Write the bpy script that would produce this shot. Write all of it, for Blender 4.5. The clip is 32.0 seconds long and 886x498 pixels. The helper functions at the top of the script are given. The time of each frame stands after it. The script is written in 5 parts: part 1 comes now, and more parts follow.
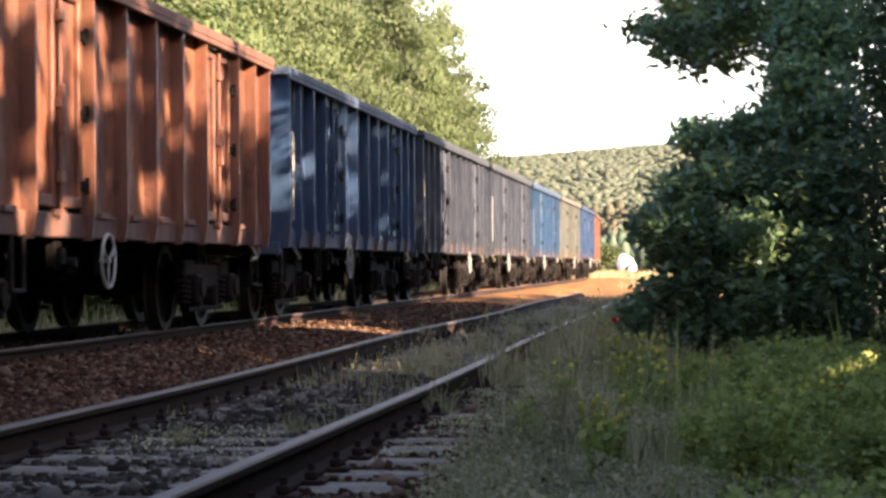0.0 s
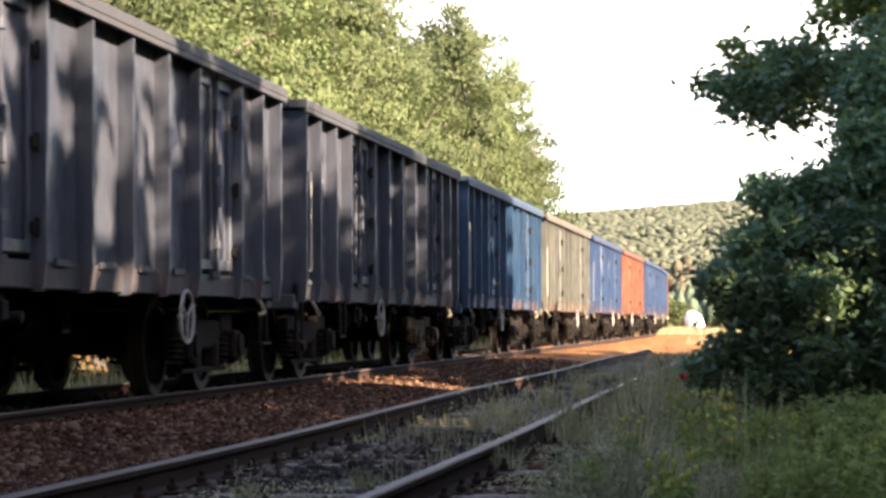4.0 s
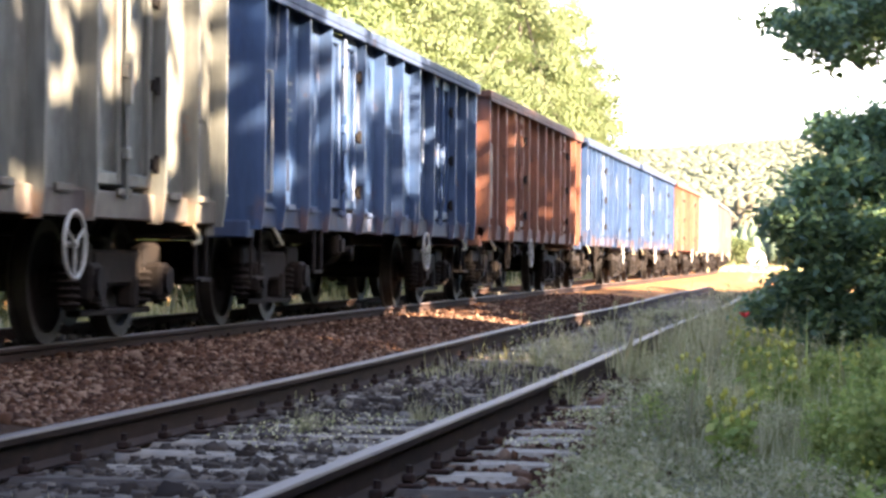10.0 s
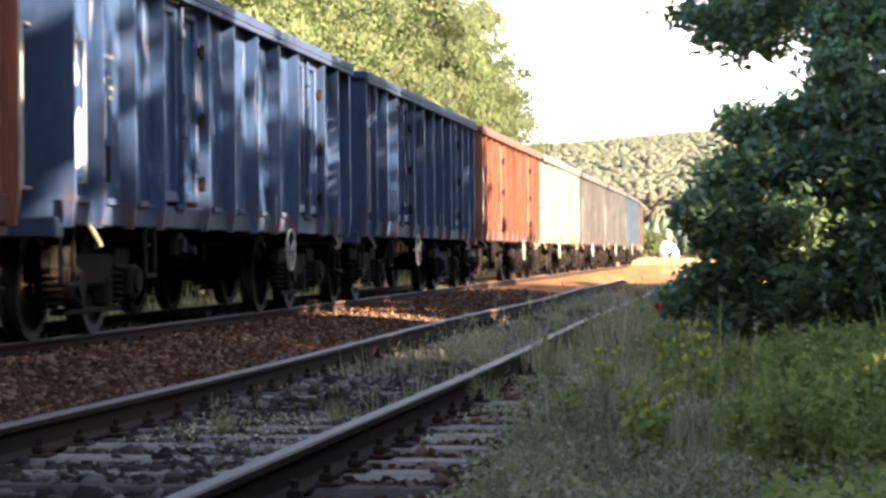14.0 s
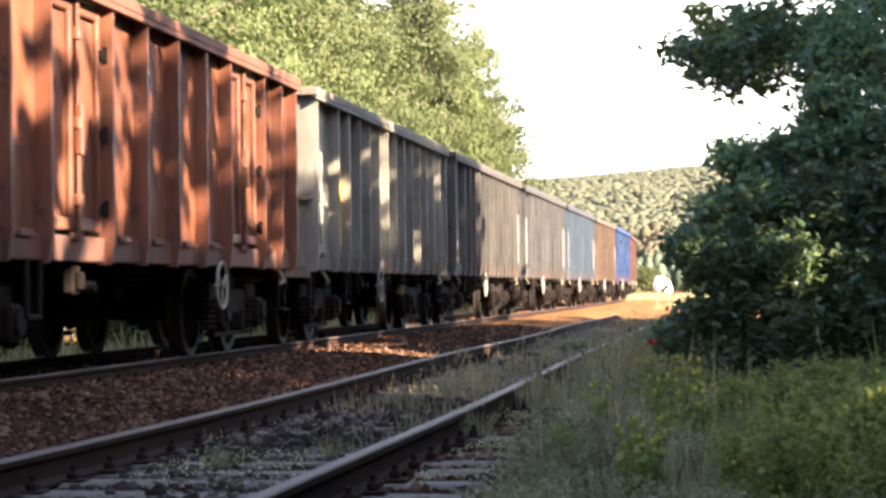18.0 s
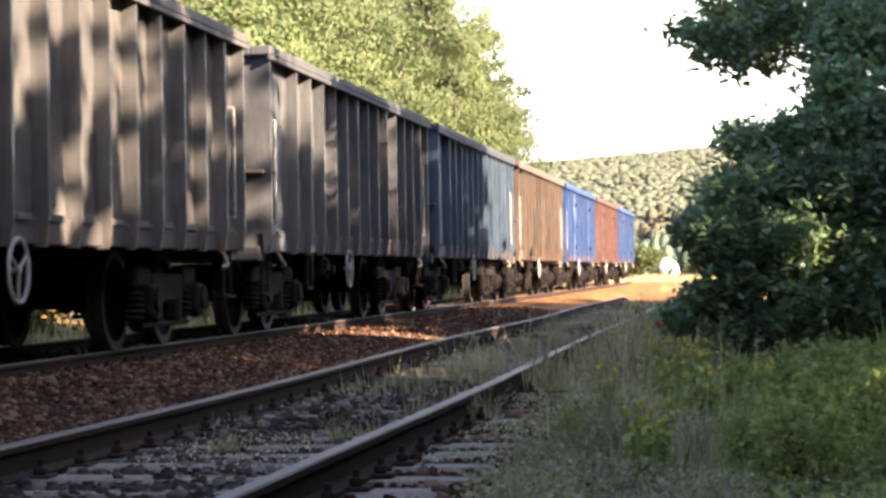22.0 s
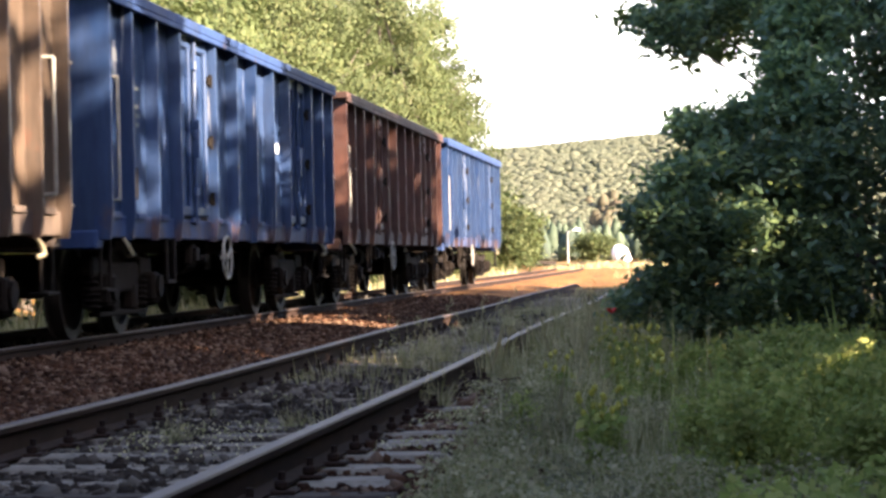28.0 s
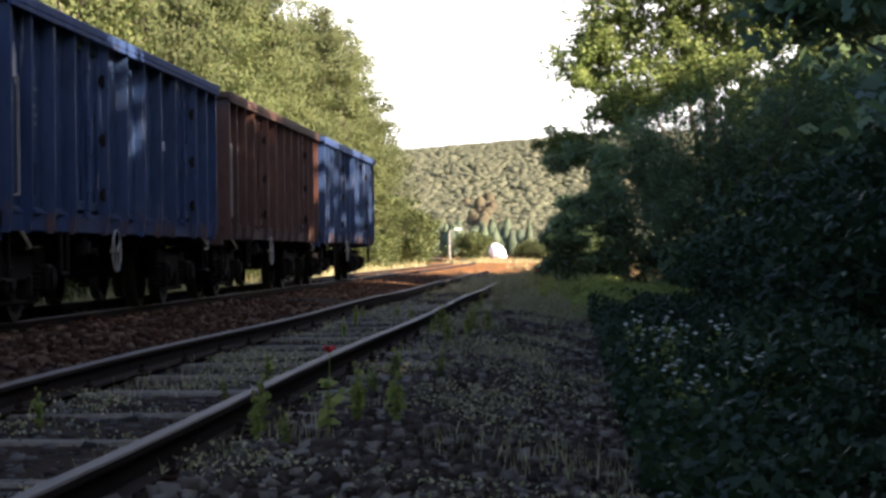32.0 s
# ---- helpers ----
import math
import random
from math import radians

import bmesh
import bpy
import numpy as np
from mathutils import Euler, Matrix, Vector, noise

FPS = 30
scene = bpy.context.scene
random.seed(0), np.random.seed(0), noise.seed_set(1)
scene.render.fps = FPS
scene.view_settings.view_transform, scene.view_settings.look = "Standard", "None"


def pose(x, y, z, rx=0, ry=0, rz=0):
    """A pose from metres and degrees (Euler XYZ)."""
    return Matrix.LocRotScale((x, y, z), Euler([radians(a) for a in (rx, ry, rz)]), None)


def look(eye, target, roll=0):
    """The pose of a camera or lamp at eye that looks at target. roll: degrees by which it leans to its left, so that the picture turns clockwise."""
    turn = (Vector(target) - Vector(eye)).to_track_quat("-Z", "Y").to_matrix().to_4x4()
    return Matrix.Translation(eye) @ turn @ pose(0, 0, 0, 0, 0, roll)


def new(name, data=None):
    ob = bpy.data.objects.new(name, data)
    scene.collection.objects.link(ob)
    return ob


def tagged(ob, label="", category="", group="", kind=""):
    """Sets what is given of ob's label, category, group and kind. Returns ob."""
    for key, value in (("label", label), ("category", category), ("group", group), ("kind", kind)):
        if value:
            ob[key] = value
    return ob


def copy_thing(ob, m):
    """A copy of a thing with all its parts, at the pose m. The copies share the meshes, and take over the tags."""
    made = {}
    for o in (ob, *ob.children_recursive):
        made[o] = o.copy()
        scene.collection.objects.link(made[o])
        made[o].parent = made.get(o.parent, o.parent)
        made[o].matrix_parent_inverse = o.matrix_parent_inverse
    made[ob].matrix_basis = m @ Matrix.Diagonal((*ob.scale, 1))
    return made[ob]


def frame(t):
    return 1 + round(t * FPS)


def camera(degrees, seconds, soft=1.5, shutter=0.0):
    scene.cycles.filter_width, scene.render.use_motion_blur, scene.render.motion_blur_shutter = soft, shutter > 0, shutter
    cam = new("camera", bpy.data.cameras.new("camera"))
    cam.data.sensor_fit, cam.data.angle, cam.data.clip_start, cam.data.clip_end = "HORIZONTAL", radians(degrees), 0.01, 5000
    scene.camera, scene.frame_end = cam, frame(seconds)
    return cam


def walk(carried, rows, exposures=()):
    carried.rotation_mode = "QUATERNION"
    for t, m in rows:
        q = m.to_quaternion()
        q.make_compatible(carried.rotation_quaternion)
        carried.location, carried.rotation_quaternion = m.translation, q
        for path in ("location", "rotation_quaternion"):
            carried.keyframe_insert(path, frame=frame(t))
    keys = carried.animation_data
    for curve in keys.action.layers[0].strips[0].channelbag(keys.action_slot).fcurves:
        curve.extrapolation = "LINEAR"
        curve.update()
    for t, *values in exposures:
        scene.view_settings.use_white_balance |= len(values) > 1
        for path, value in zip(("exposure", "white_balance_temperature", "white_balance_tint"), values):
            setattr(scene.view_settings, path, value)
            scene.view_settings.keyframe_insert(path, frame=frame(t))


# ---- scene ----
# ---------------------------------------------------------------- camera
cam = camera(21.15, 32.0, soft=2.9, shutter=0.28)
EYE_Z = 0.72
PATH = [  # seconds, y, tilt, lean, turn
    (0, -0.00, 90.391, 0.40, 6.283), (0.5, -0.00, 90.791, 0.40, 6.776), (1, -0.00, 91.044, 0.40, 7.267), (1.5, -0.00, 91.339, 0.40, 7.574),
    (2, -0.00, 91.485, 0.40, 7.469), (2.5, -0.00, 91.317, 0.40, 7.347), (3, -0.00, 91.609, 0.40, 7.367), (3.5, -0.00, 91.695, 0.40, 7.694),
    (5.5, -0.00, 91.975, -0.03, 8.298), (6, -0.00, 91.642, -0.31, 8.504), (6.5, -0.00, 91.554, -0.37, 8.856), (7, -0.00, 91.223, 0.14, 8.910),
    (7.5, -0.00, 91.120, 0.11, 9.120), (8, -0.00, 91.032, -0.01, 8.766), (8.5, -0.00, 90.414, 0.19, 9.083), (9, -0.00, 89.808, -0.38, 8.941),
    (9.5, -0.00, 89.803, -0.18, 9.203), (10, -0.00, 90.160, -0.47, 9.394), (10.5, -0.00, 90.082, -0.27, 9.539), (11, -0.00, 90.395, -0.29, 9.873),
    (11.5, -0.00, 90.734, -0.01, 9.567), (12, -0.00, 90.587, -0.00, 9.542), (12.5, -0.00, 90.408, 0.66, 8.470), (13, -0.00, 90.400, 0.91, 7.546),
    (13.5, -0.00, 90.198, 0.77, 7.425), (14, -0.00, 90.097, 0.58, 7.309), (14.5, -0.00, 90.360, 0.58, 7.080), (15, -0.00, 90.526, 0.66, 7.141),
    (15.5, -0.00, 90.859, 0.88, 7.504), (17.5, -0.00, 90.870, 1.02, 7.409), (18, -0.00, 90.951, 0.70, 7.154), (18.5, -0.00, 90.831, 0.86, 7.420),
    (19, -0.00, 90.339, 0.46, 7.389), (19.5, -0.00, 90.510, 0.71, 7.066), (20, -0.00, 90.423, 0.95, 7.248), (20.5, -0.00, 90.490, 0.82, 7.297),
    (21, -0.00, 90.698, 0.98, 7.416), (21.5, -0.00, 90.693, 0.92, 7.040), (22, -0.00, 90.538, 0.94, 7.315), (22.5, -0.00, 90.508, 0.18, 7.062),
    (23, -0.00, 90.368, 0.54, 7.285), (23.5, -0.00, 90.398, 0.82, 7.150), (24, -0.00, 90.535, 0.92, 7.478), (24.5, -0.00, 90.507, 1.13, 7.020),
    (25, -0.00, 90.400, 1.55, 6.459), (25.5, -0.00, 90.447, 1.47, 6.286), (27.5, -0.00, 90.337, 1.47, 6.276), (28, -0.00, 90.218, 1.24, 6.164),
    (28.5, -0.00, 90.137, 1.20, 5.995), (29, -0.00, 90.493, 1.02, 6.330), (29.5, -3.0, 90.374, 1.10, 5.278), (30, -10.0, 90.207, 1.10, 4.205),
    (30.5, -17.0, 90.449, 1.10, 3.370), (31, -25.0, 90.255, 0.60, 2.788), (31.5, -32.01, 90.101, 0.60, 2.646), (32, -32.55, 90.083, 0.60, 3.013),
]
walk(cam, [(t, pose(0, y, EYE_Z, tilt, lean, turn)) for t, y, tilt, lean, turn in PATH],
     exposures=[(t, stops, 6500, 15) for t, stops in (
         (0, 2.8), (6, 2.92), (7, 3.18), (8, 3.42), (9, 4.04), (12, 4.05), (12.6, 3.7), (13.5, 3.24), (20, 3.06), (24, 3.2), (25, 3.12),
         (29, 2.96), (30, 2.7), (31, 2.15), (32, 2.25))])

# ---------------------------------------------------------------- world and sun
SUN_EL, SUN_AZ = radians(24), radians(118)      # compass turn of the sun from +Y towards +X
world = bpy.data.worlds.new("sky")
scene.world = world
world.use_nodes = True
wn = world.node_tree.nodes
sky = wn.new("ShaderNodeTexSky")
sky.sky_type, sky.sun_disc, sky.sun_elevation, sky.sun_rotation = "NISHITA", False, SUN_EL, SUN_AZ
sky.air_density, sky.dust_density, sky.ozone_density = 0.55, 1.0, 1.0
world.node_tree.links.new(sky.outputs[0], wn["Background"].inputs[0])
wn["Background"].inputs[1].default_value = 0.09
sun_data = bpy.data.lights.new("sun", "SUN")
sun_data.energy, sun_data.angle, sun_data.color = 5.0, radians(0.5), (1.0, 0.85, 0.66)
SUN_DIR = Vector((math.sin(SUN_AZ) * math.cos(SUN_EL), math.cos(SUN_AZ) * math.cos(SUN_EL), math.sin(SUN_EL)))
sun = new("sun", sun_data)
sun.matrix_world = look(SUN_DIR * 200, (0, 0, 0))

# ---------------------------------------------------------------- materials


def shade(name, rough=0.7, metal=0.0):
    m = bpy.data.materials.new(name)
    m.use_nodes = True
    nt = m.node_tree
    b = nt.nodes["Principled BSDF"]
    b.inputs["Roughness"].default_value, b.inputs["Metallic"].default_value = rough, metal
    return m, nt, b


def node(nt, kind, **values):
    n = nt.nodes.new(kind)
    for k, v in values.items():
        n.inputs[k.replace("_", " ")].default_value = v
    return n


def ramp(nt, source, stops):
    r = nt.nodes.new("ShaderNodeValToRGB")
    e = r.color_ramp.elements
    while len(e) < len(stops):
        e.new(0.5)
    for el, (p, c) in zip(e, stops):
        el.position, el.color = p, (*c, 1)
    nt.links.new(source, r.inputs[0])
    return r.outputs[0]


def mix(nt, fac, a, b):
    m = nt.nodes.new("ShaderNodeMix")
    m.data_type = "RGBA"
    for sock, v in ((m.inputs[0], fac), (m.inputs[6], a), (m.inputs[7], b)):
        if isinstance(v, (int, float)):
            sock.default_value = v
        elif isinstance(v, tuple):
            sock.default_value = (*v, 1)
        else:
            nt.links.new(v, sock)
    return m.outputs[2]


def coords(nt, scale=(1, 1, 1), kind="Object"):
    tc = nt.nodes.new("ShaderNodeTexCoord")
    mp = nt.nodes.new("ShaderNodeMapping")
    mp.inputs["Scale"].default_value = scale
    nt.links.new(tc.outputs[kind], mp.inputs[0])
    return mp.outputs[0]


def noise_tex(nt, vec, scale, detail=4.0, rough=0.6):
    n = node(nt, "ShaderNodeTexNoise", Scale=scale, Detail=detail, Roughness=rough)
    if vec is not None:
        nt.links.new(vec, n.inputs["Vector"])
    return n.outputs["Fac"]


def bump(nt, b, height, strength, dist=0.01):
    n = node(nt, "ShaderNodeBump", Strength=strength, Distance=dist)
    nt.links.new(height, n.inputs["Height"])
    nt.links.new(n.outputs[0], b.inputs["Normal"])


def paint(name, main, light, rust=(0.10, 0.045, 0.025), worn=0.5, streak=(0.55, 0.53, 0.5), streaks=0.0, rough=0.45):
    """Weathered wagon paint: two tones in vertical streaks, rust blotches and dust."""
    main, light = (tuple(v * 0.78 for v in c) for c in (main, light))      # both tones scaled down evenly
    m, nt, b = shade(name, rough)
    info = nt.nodes.new("ShaderNodeObjectInfo")
    geo = nt.nodes.new("ShaderNodeNewGeometry")
    v = coords(nt, (1.6, 1.6, 0.35), "Object")
    big = noise_tex(nt, v, 1.3, 5)
    base = ramp(nt, big, [(0.3, main), (0.7, light)])
    fine = noise_tex(nt, coords(nt, (9, 9, 1.2)), 2.2, 5)
    dark = tuple(c * 0.55 for c in main)
    base = mix(nt, ramp(nt, fine, [(0.36, (0.4,) * 3), (0.6, (0, 0, 0))]), base, dark)
    spots = noise_tex(nt, coords(nt, (1, 1, 0.6)), 3.5, 8, 0.72)
    base = mix(nt, ramp(nt, spots, [(1 - worn * 0.78, (0, 0, 0)), (1.02 - worn * 0.7, (0.9,) * 3)]), base, rust)
    # rust that has eaten in from the sill upwards, ragged
    sep = nt.nodes.new("ShaderNodeSeparateXYZ")
    nt.links.new(coords(nt), sep.inputs[0])
    low = node(nt, "ShaderNodeMapRange")
    low.inputs[1].default_value, low.inputs[2].default_value = 1.75, 1.05
    nt.links.new(sep.outputs[2], low.inputs[0])
    eat = nt.nodes.new("ShaderNodeMath")
    eat.operation = "MULTIPLY"
    nt.links.new(low.outputs[0], eat.inputs[0])
    nt.links.new(noise_tex(nt, coords(nt, (1, 1, 0.7)), 2.1, 7, 0.7), eat.inputs[1])
    base = mix(nt, ramp(nt, eat.outputs[0], [(0.45, (0, 0, 0)), (0.6, (0.8,) * 3)]), base, rust)
    soot = noise_tex(nt, coords(nt, (1, 0.7, 1)), 1.1, 6, 0.7)
    base = mix(nt, ramp(nt, soot, [(0.52, (0, 0, 0)), (0.72, (0.55,) * 3)]), base, tuple(0.3 * c + 0.008 for c in main))
    if streaks:
        s = noise_tex(nt, coords(nt, (5, 5, 0.3)), 1.7, 6, 0.6)
        base = mix(nt, ramp(nt, s, [(0.72 - streaks * 0.2, (0, 0, 0)), (0.78 - streaks * 0.15, (0.9,) * 3)]), base, streak)
    hs = node(nt, "ShaderNodeHueSaturation")
    mr = node(nt, "ShaderNodeMapRange")
    mr.inputs[3].default_value, mr.inputs[4].default_value = 0.85, 1.12
    nt.links.new(info.outputs["Random"], mr.inputs[0])
    nt.links.new(mr.outputs[0], hs.inputs["Value"])
    nt.links.new(base, hs.inputs["Color"])
    nt.links.new(hs.outputs[0], b.inputs["Base Color"])
    rr = ramp(nt, spots, [(0.35, (rough - 0.12,) * 3), (0.7, (0.85,) * 3)])
    nt.links.new(rr, b.inputs["Roughness"])
    dents = noise_tex(nt, coords(nt, (1, 1, 0.8)), 1.4, 3)
    bump(nt, b, mix(nt, 0.25, dents, fine), 0.2, 0.04)
    return m


def plain(name, a, b2, scale=6.0, rough=0.8, metal=0.0, strength=0.4, dist=0.01, stretch=(1, 1, 1), detail=6, gloss=0.5):
    m, nt, b = shade(name, rough, metal)
    b.inputs["Specular IOR Level"].default_value = gloss
    n = noise_tex(nt, coords(nt, stretch), scale, detail, 0.65)
    big = noise_tex(nt, coords(nt, stretch), scale * 0.15, 3)
    col = ramp(nt, mix(nt, 0.45, n, big), [(0.35, a), (0.65, b2)])
    nt.links.new(col, b.inputs["Base Color"])
    bump(nt, b, n, strength, dist)
    return m


def leafy(name, colors, trans=0.35, rough=0.72, gloss=0.35):
    """Leaves: each island takes its own tone, the light partly comes through."""
    m, nt, b = shade(name, rough)
    b.inputs["Specular IOR Level"].default_value = gloss
    geo = nt.nodes.new("ShaderNodeNewGeometry")
    info = nt.nodes.new("ShaderNodeObjectInfo")
    n = len(colors)
    col = ramp(nt, geo.outputs["Random Per Island"], [(i / (n - 1), c) for i, c in enumerate(colors)])
    hs = node(nt, "ShaderNodeHueSaturation")
    mr = node(nt, "ShaderNodeMapRange")
    mr.inputs[3].default_value, mr.inputs[4].default_value = 0.75, 1.25
    nt.links.new(info.outputs["Random"], mr.inputs[0])
    patch = noise_tex(nt, coords(nt), 0.5, 2)
    mp = nt.nodes.new("ShaderNodeMath")
    mp.operation = "MULTIPLY"
    nt.links.new(mr.outputs[0], mp.inputs[0])
    pr = node(nt, "ShaderNodeMapRange")
    pr.inputs[1].default_value, pr.inputs[2].default_value = 0.3, 0.7
    pr.inputs[3].default_value, pr.inputs[4].default_value = 0.7, 1.3
    nt.links.new(patch, pr.inputs[0])
    nt.links.new(pr.outputs[0], mp.inputs[1])
    nt.links.new(mp.outputs[0], hs.inputs["Value"])
    nt.links.new(col, hs.inputs["Color"])
    nt.links.new(hs.outputs[0], b.inputs["Base Color"])
    tr = nt.nodes.new("ShaderNodeBsdfTranslucent")
    nt.links.new(hs.outputs[0], tr.inputs[0])
    ms = nt.nodes.new("ShaderNodeMixShader")
    ms.inputs[0].default_value = trans
    nt.links.new(b.outputs[0], ms.inputs[1])
    nt.links.new(tr.outputs[0], ms.inputs[2])
    nt.links.new(ms.outputs[0], nt.nodes["Material Output"].inputs[0])
    return m


# Near-black tones: real grime, with the shade under the wagons in the colour.
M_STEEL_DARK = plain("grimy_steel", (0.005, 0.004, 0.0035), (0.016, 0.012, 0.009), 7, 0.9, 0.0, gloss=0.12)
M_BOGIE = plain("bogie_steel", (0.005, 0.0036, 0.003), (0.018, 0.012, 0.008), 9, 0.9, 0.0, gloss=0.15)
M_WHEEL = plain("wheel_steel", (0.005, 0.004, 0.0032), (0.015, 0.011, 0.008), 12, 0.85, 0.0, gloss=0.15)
M_TREAD = plain("bright_wheel_rim", (0.014, 0.011, 0.009), (0.035, 0.029, 0.024), 20, 0.65, 0.2, gloss=0.3)
M_RAIL = plain("rusty_rail", (0.013, 0.0075, 0.0055), (0.038, 0.019, 0.012), 14, 0.9, 0.0, stretch=(1, 0.3, 1), gloss=0.15)
M_RAILTOP = plain("worn_rail_head", (0.055, 0.039, 0.032), (0.12, 0.09, 0.074), 10, 0.62, 0.35, stretch=(4, 0.15, 1))
M_SLEEPER = plain("old_concrete_sleeper", (0.12, 0.096, 0.072), (0.31, 0.255, 0.195), 11, 0.95, 0.0, 0.8, 0.02, gloss=0.15)
M_WOODSLEEPER = plain("tarred_sleeper", (0.03, 0.024, 0.02), (0.085, 0.065, 0.05), 11, 0.95, 0.0, 0.8, 0.02, gloss=0.15)
M_HANDRAIL = plain("light_painted_steel", (0.15, 0.135, 0.11), (0.33, 0.3, 0.25), 12, 0.5)
M_HOOK = plain("cream_painted_hook", (0.12, 0.095, 0.05), (0.26, 0.21, 0.12), 12, 0.6)
M_YELLOW = plain("yellow_paint", (0.36, 0.22, 0.03), (0.55, 0.37, 0.06), 9, 0.5)
M_WHITE = plain("white_sheet", (0.72, 0.72, 0.70), (0.85, 0.85, 0.83), 2, 0.7)
M_MARK = plain("white_marking", (0.45, 0.44, 0.42), (0.7, 0.69, 0.66), 12, 0.6)
M_STENCIL = plain("pale_stencil_paint", (0.13, 0.135, 0.125), (0.28, 0.28, 0.24), 14, 0.6)
M_FLAKE = plain("flaked_primer", (0.38, 0.37, 0.35), (0.66, 0.64, 0.6), 9, 0.7, stretch=(1, 1, 0.4))
M_RED = plain("poppy_petal", (0.55, 0.012, 0.008), (0.75, 0.03, 0.015), 20, 0.5)
M_YELLOWFLOWER = plain("yellow_blossom", (0.34, 0.29, 0.03), (0.52, 0.45, 0.07), 20, 0.5)
M_WHITEFLOWER = plain("white_umbel", (0.5, 0.48, 0.38), (0.72, 0.69, 0.56), 20, 0.6)
M_BARK = plain("bark", (0.045, 0.034, 0.025), (0.14, 0.11, 0.085), 9, 0.9, 0, 0.9, 0.03, (1, 1, 0.25))
M_POST = plain("weathered_post", (0.30, 0.29, 0.27), (0.45, 0.44, 0.41), 9, 0.8)
PAINTS = {
    "blue": paint("blue_paint", (0.011, 0.036, 0.096), (0.048, 0.082, 0.150), worn=0.48, streaks=0.35),
    "cobalt": paint("cobalt_paint", (0.008, 0.034, 0.112), (0.040, 0.075, 0.165), worn=0.38, streaks=0.3),
    "steelblue": paint("steel_blue_paint", (0.008, 0.038, 0.088), (0.036, 0.078, 0.135), worn=0.5, streaks=0.25),
    "faded": paint("faded_blue_paint", (0.013, 0.038, 0.092), (0.048, 0.08, 0.135), worn=0.45, streaks=0.3),
    "orange": paint("rust_red_paint", (0.15, 0.042, 0.019), (0.25, 0.095, 0.045), (0.065, 0.024, 0.014), 0.55),
    "orange_white": paint("rust_red_paint_peeling", (0.165, 0.050, 0.023), (0.27, 0.105, 0.050), (0.08, 0.03, 0.018), 0.53,
                          (0.55, 0.5, 0.44), 0.25),
    "brown": paint("oxide_brown_paint", (0.078, 0.031, 0.022), (0.141, 0.058, 0.038), (0.06, 0.026, 0.018), 0.45),
    "tan": paint("brown_grey_paint", (0.064, 0.041, 0.026), (0.14, 0.09, 0.058), (0.10, 0.05, 0.03), 0.5),
    "slate": paint("slate_grey_paint", (0.05, 0.05, 0.05), (0.145, 0.132, 0.12), (0.10, 0.06, 0.04), 0.5),
    # Slate darkened: the shade on these wagons is put into the paint colour.
    "slate_shaded": paint("shaded_slate_paint", (0.028, 0.031, 0.043), (0.078, 0.080, 0.093), (0.09, 0.05, 0.035), 0.46),
    "grey": paint("grey_paint", (0.062, 0.056, 0.05), (0.145, 0.128, 0.108), (0.10, 0.06, 0.04), 0.48),
    "cream": paint("pale_grey_paint", (0.200, 0.184, 0.145), (0.378, 0.340, 0.273), (0.16, 0.10, 0.06), 0.45, streaks=0.2),
    "olive": paint("grey_green_paint", (0.074, 0.072, 0.056), (0.165, 0.154, 0.12), (0.14, 0.075, 0.04), 0.5, streaks=0.15),
    "bluegrey": paint("blue_grey_paint", (0.030, 0.052, 0.076), (0.092, 0.118, 0.145), (0.10, 0.06, 0.04), 0.47),
}
DIRTY = {
    "blue": (0.03, 0.05, 0.10), "cobalt": (0.02, 0.055, 0.17), "steelblue": (0.04, 0.07, 0.11), "faded": (0.07, 0.09, 0.14), "orange": (0.17, 0.065, 0.035),
    "orange_white": (0.17, 0.065, 0.035), "brown": (0.10, 0.045, 0.03), "tan": (0.12, 0.08, 0.055), "slate": (0.07, 0.065, 0.062), "slate_shaded": (0.05, 0.048, 0.05), "grey": (0.10, 0.085, 0.07),
    "cream": (0.20, 0.17, 0.13), "olive": (0.16, 0.13, 0.09), "bluegrey": (0.055, 0.06, 0.068),
}
SILLS = {k: paint("grimy_" + k + "_sill", c, tuple(v * 0.85 for v in c), (0.05, 0.03, 0.026), 0.5, rough=0.75) for k, c in DIRTY.items()}
L_OAK = leafy("oak_leaf", [(0.095, 0.155, 0.092), (0.13, 0.20, 0.10), (0.17, 0.24, 0.10), (0.28, 0.33, 0.11)], 0.5, 0.4, 0.7)
# Darker copy of the oak leaf: its deep shade is in the colour.
L_OAKSHADE = leafy("shade_toned_oak_leaf", [(0.048, 0.084, 0.042), (0.068, 0.112, 0.048), (0.09, 0.14, 0.052), (0.17, 0.205, 0.066)], 0.4, 0.5, 0.5)
L_LIGHT = leafy("light_leaf", [(0.05, 0.07, 0.022), (0.07, 0.09, 0.028), (0.086, 0.103, 0.034), (0.107, 0.115, 0.041)], 0.4)
# Light green lifted further: sun on this crown is put into the colour.
L_OAKTREE = leafy("sunlit_oak_leaf", [(0.12, 0.17, 0.05), (0.16, 0.215, 0.065), (0.20, 0.25, 0.08), (0.25, 0.28, 0.10)], 0.45)
L_FOREST = leafy("forest_leaf", [(0.054, 0.073, 0.023), (0.07, 0.089, 0.028), (0.086, 0.102, 0.034), (0.112, 0.116, 0.043)], 0.35)
# Paler, flatter tones than near leaves: distance haze put into the colour.
L_FARHAZE = leafy("hazy_far_leaf", [(0.165, 0.175, 0.11), (0.175, 0.184, 0.114), (0.185, 0.19, 0.118), (0.195, 0.194, 0.122)], 0.4)
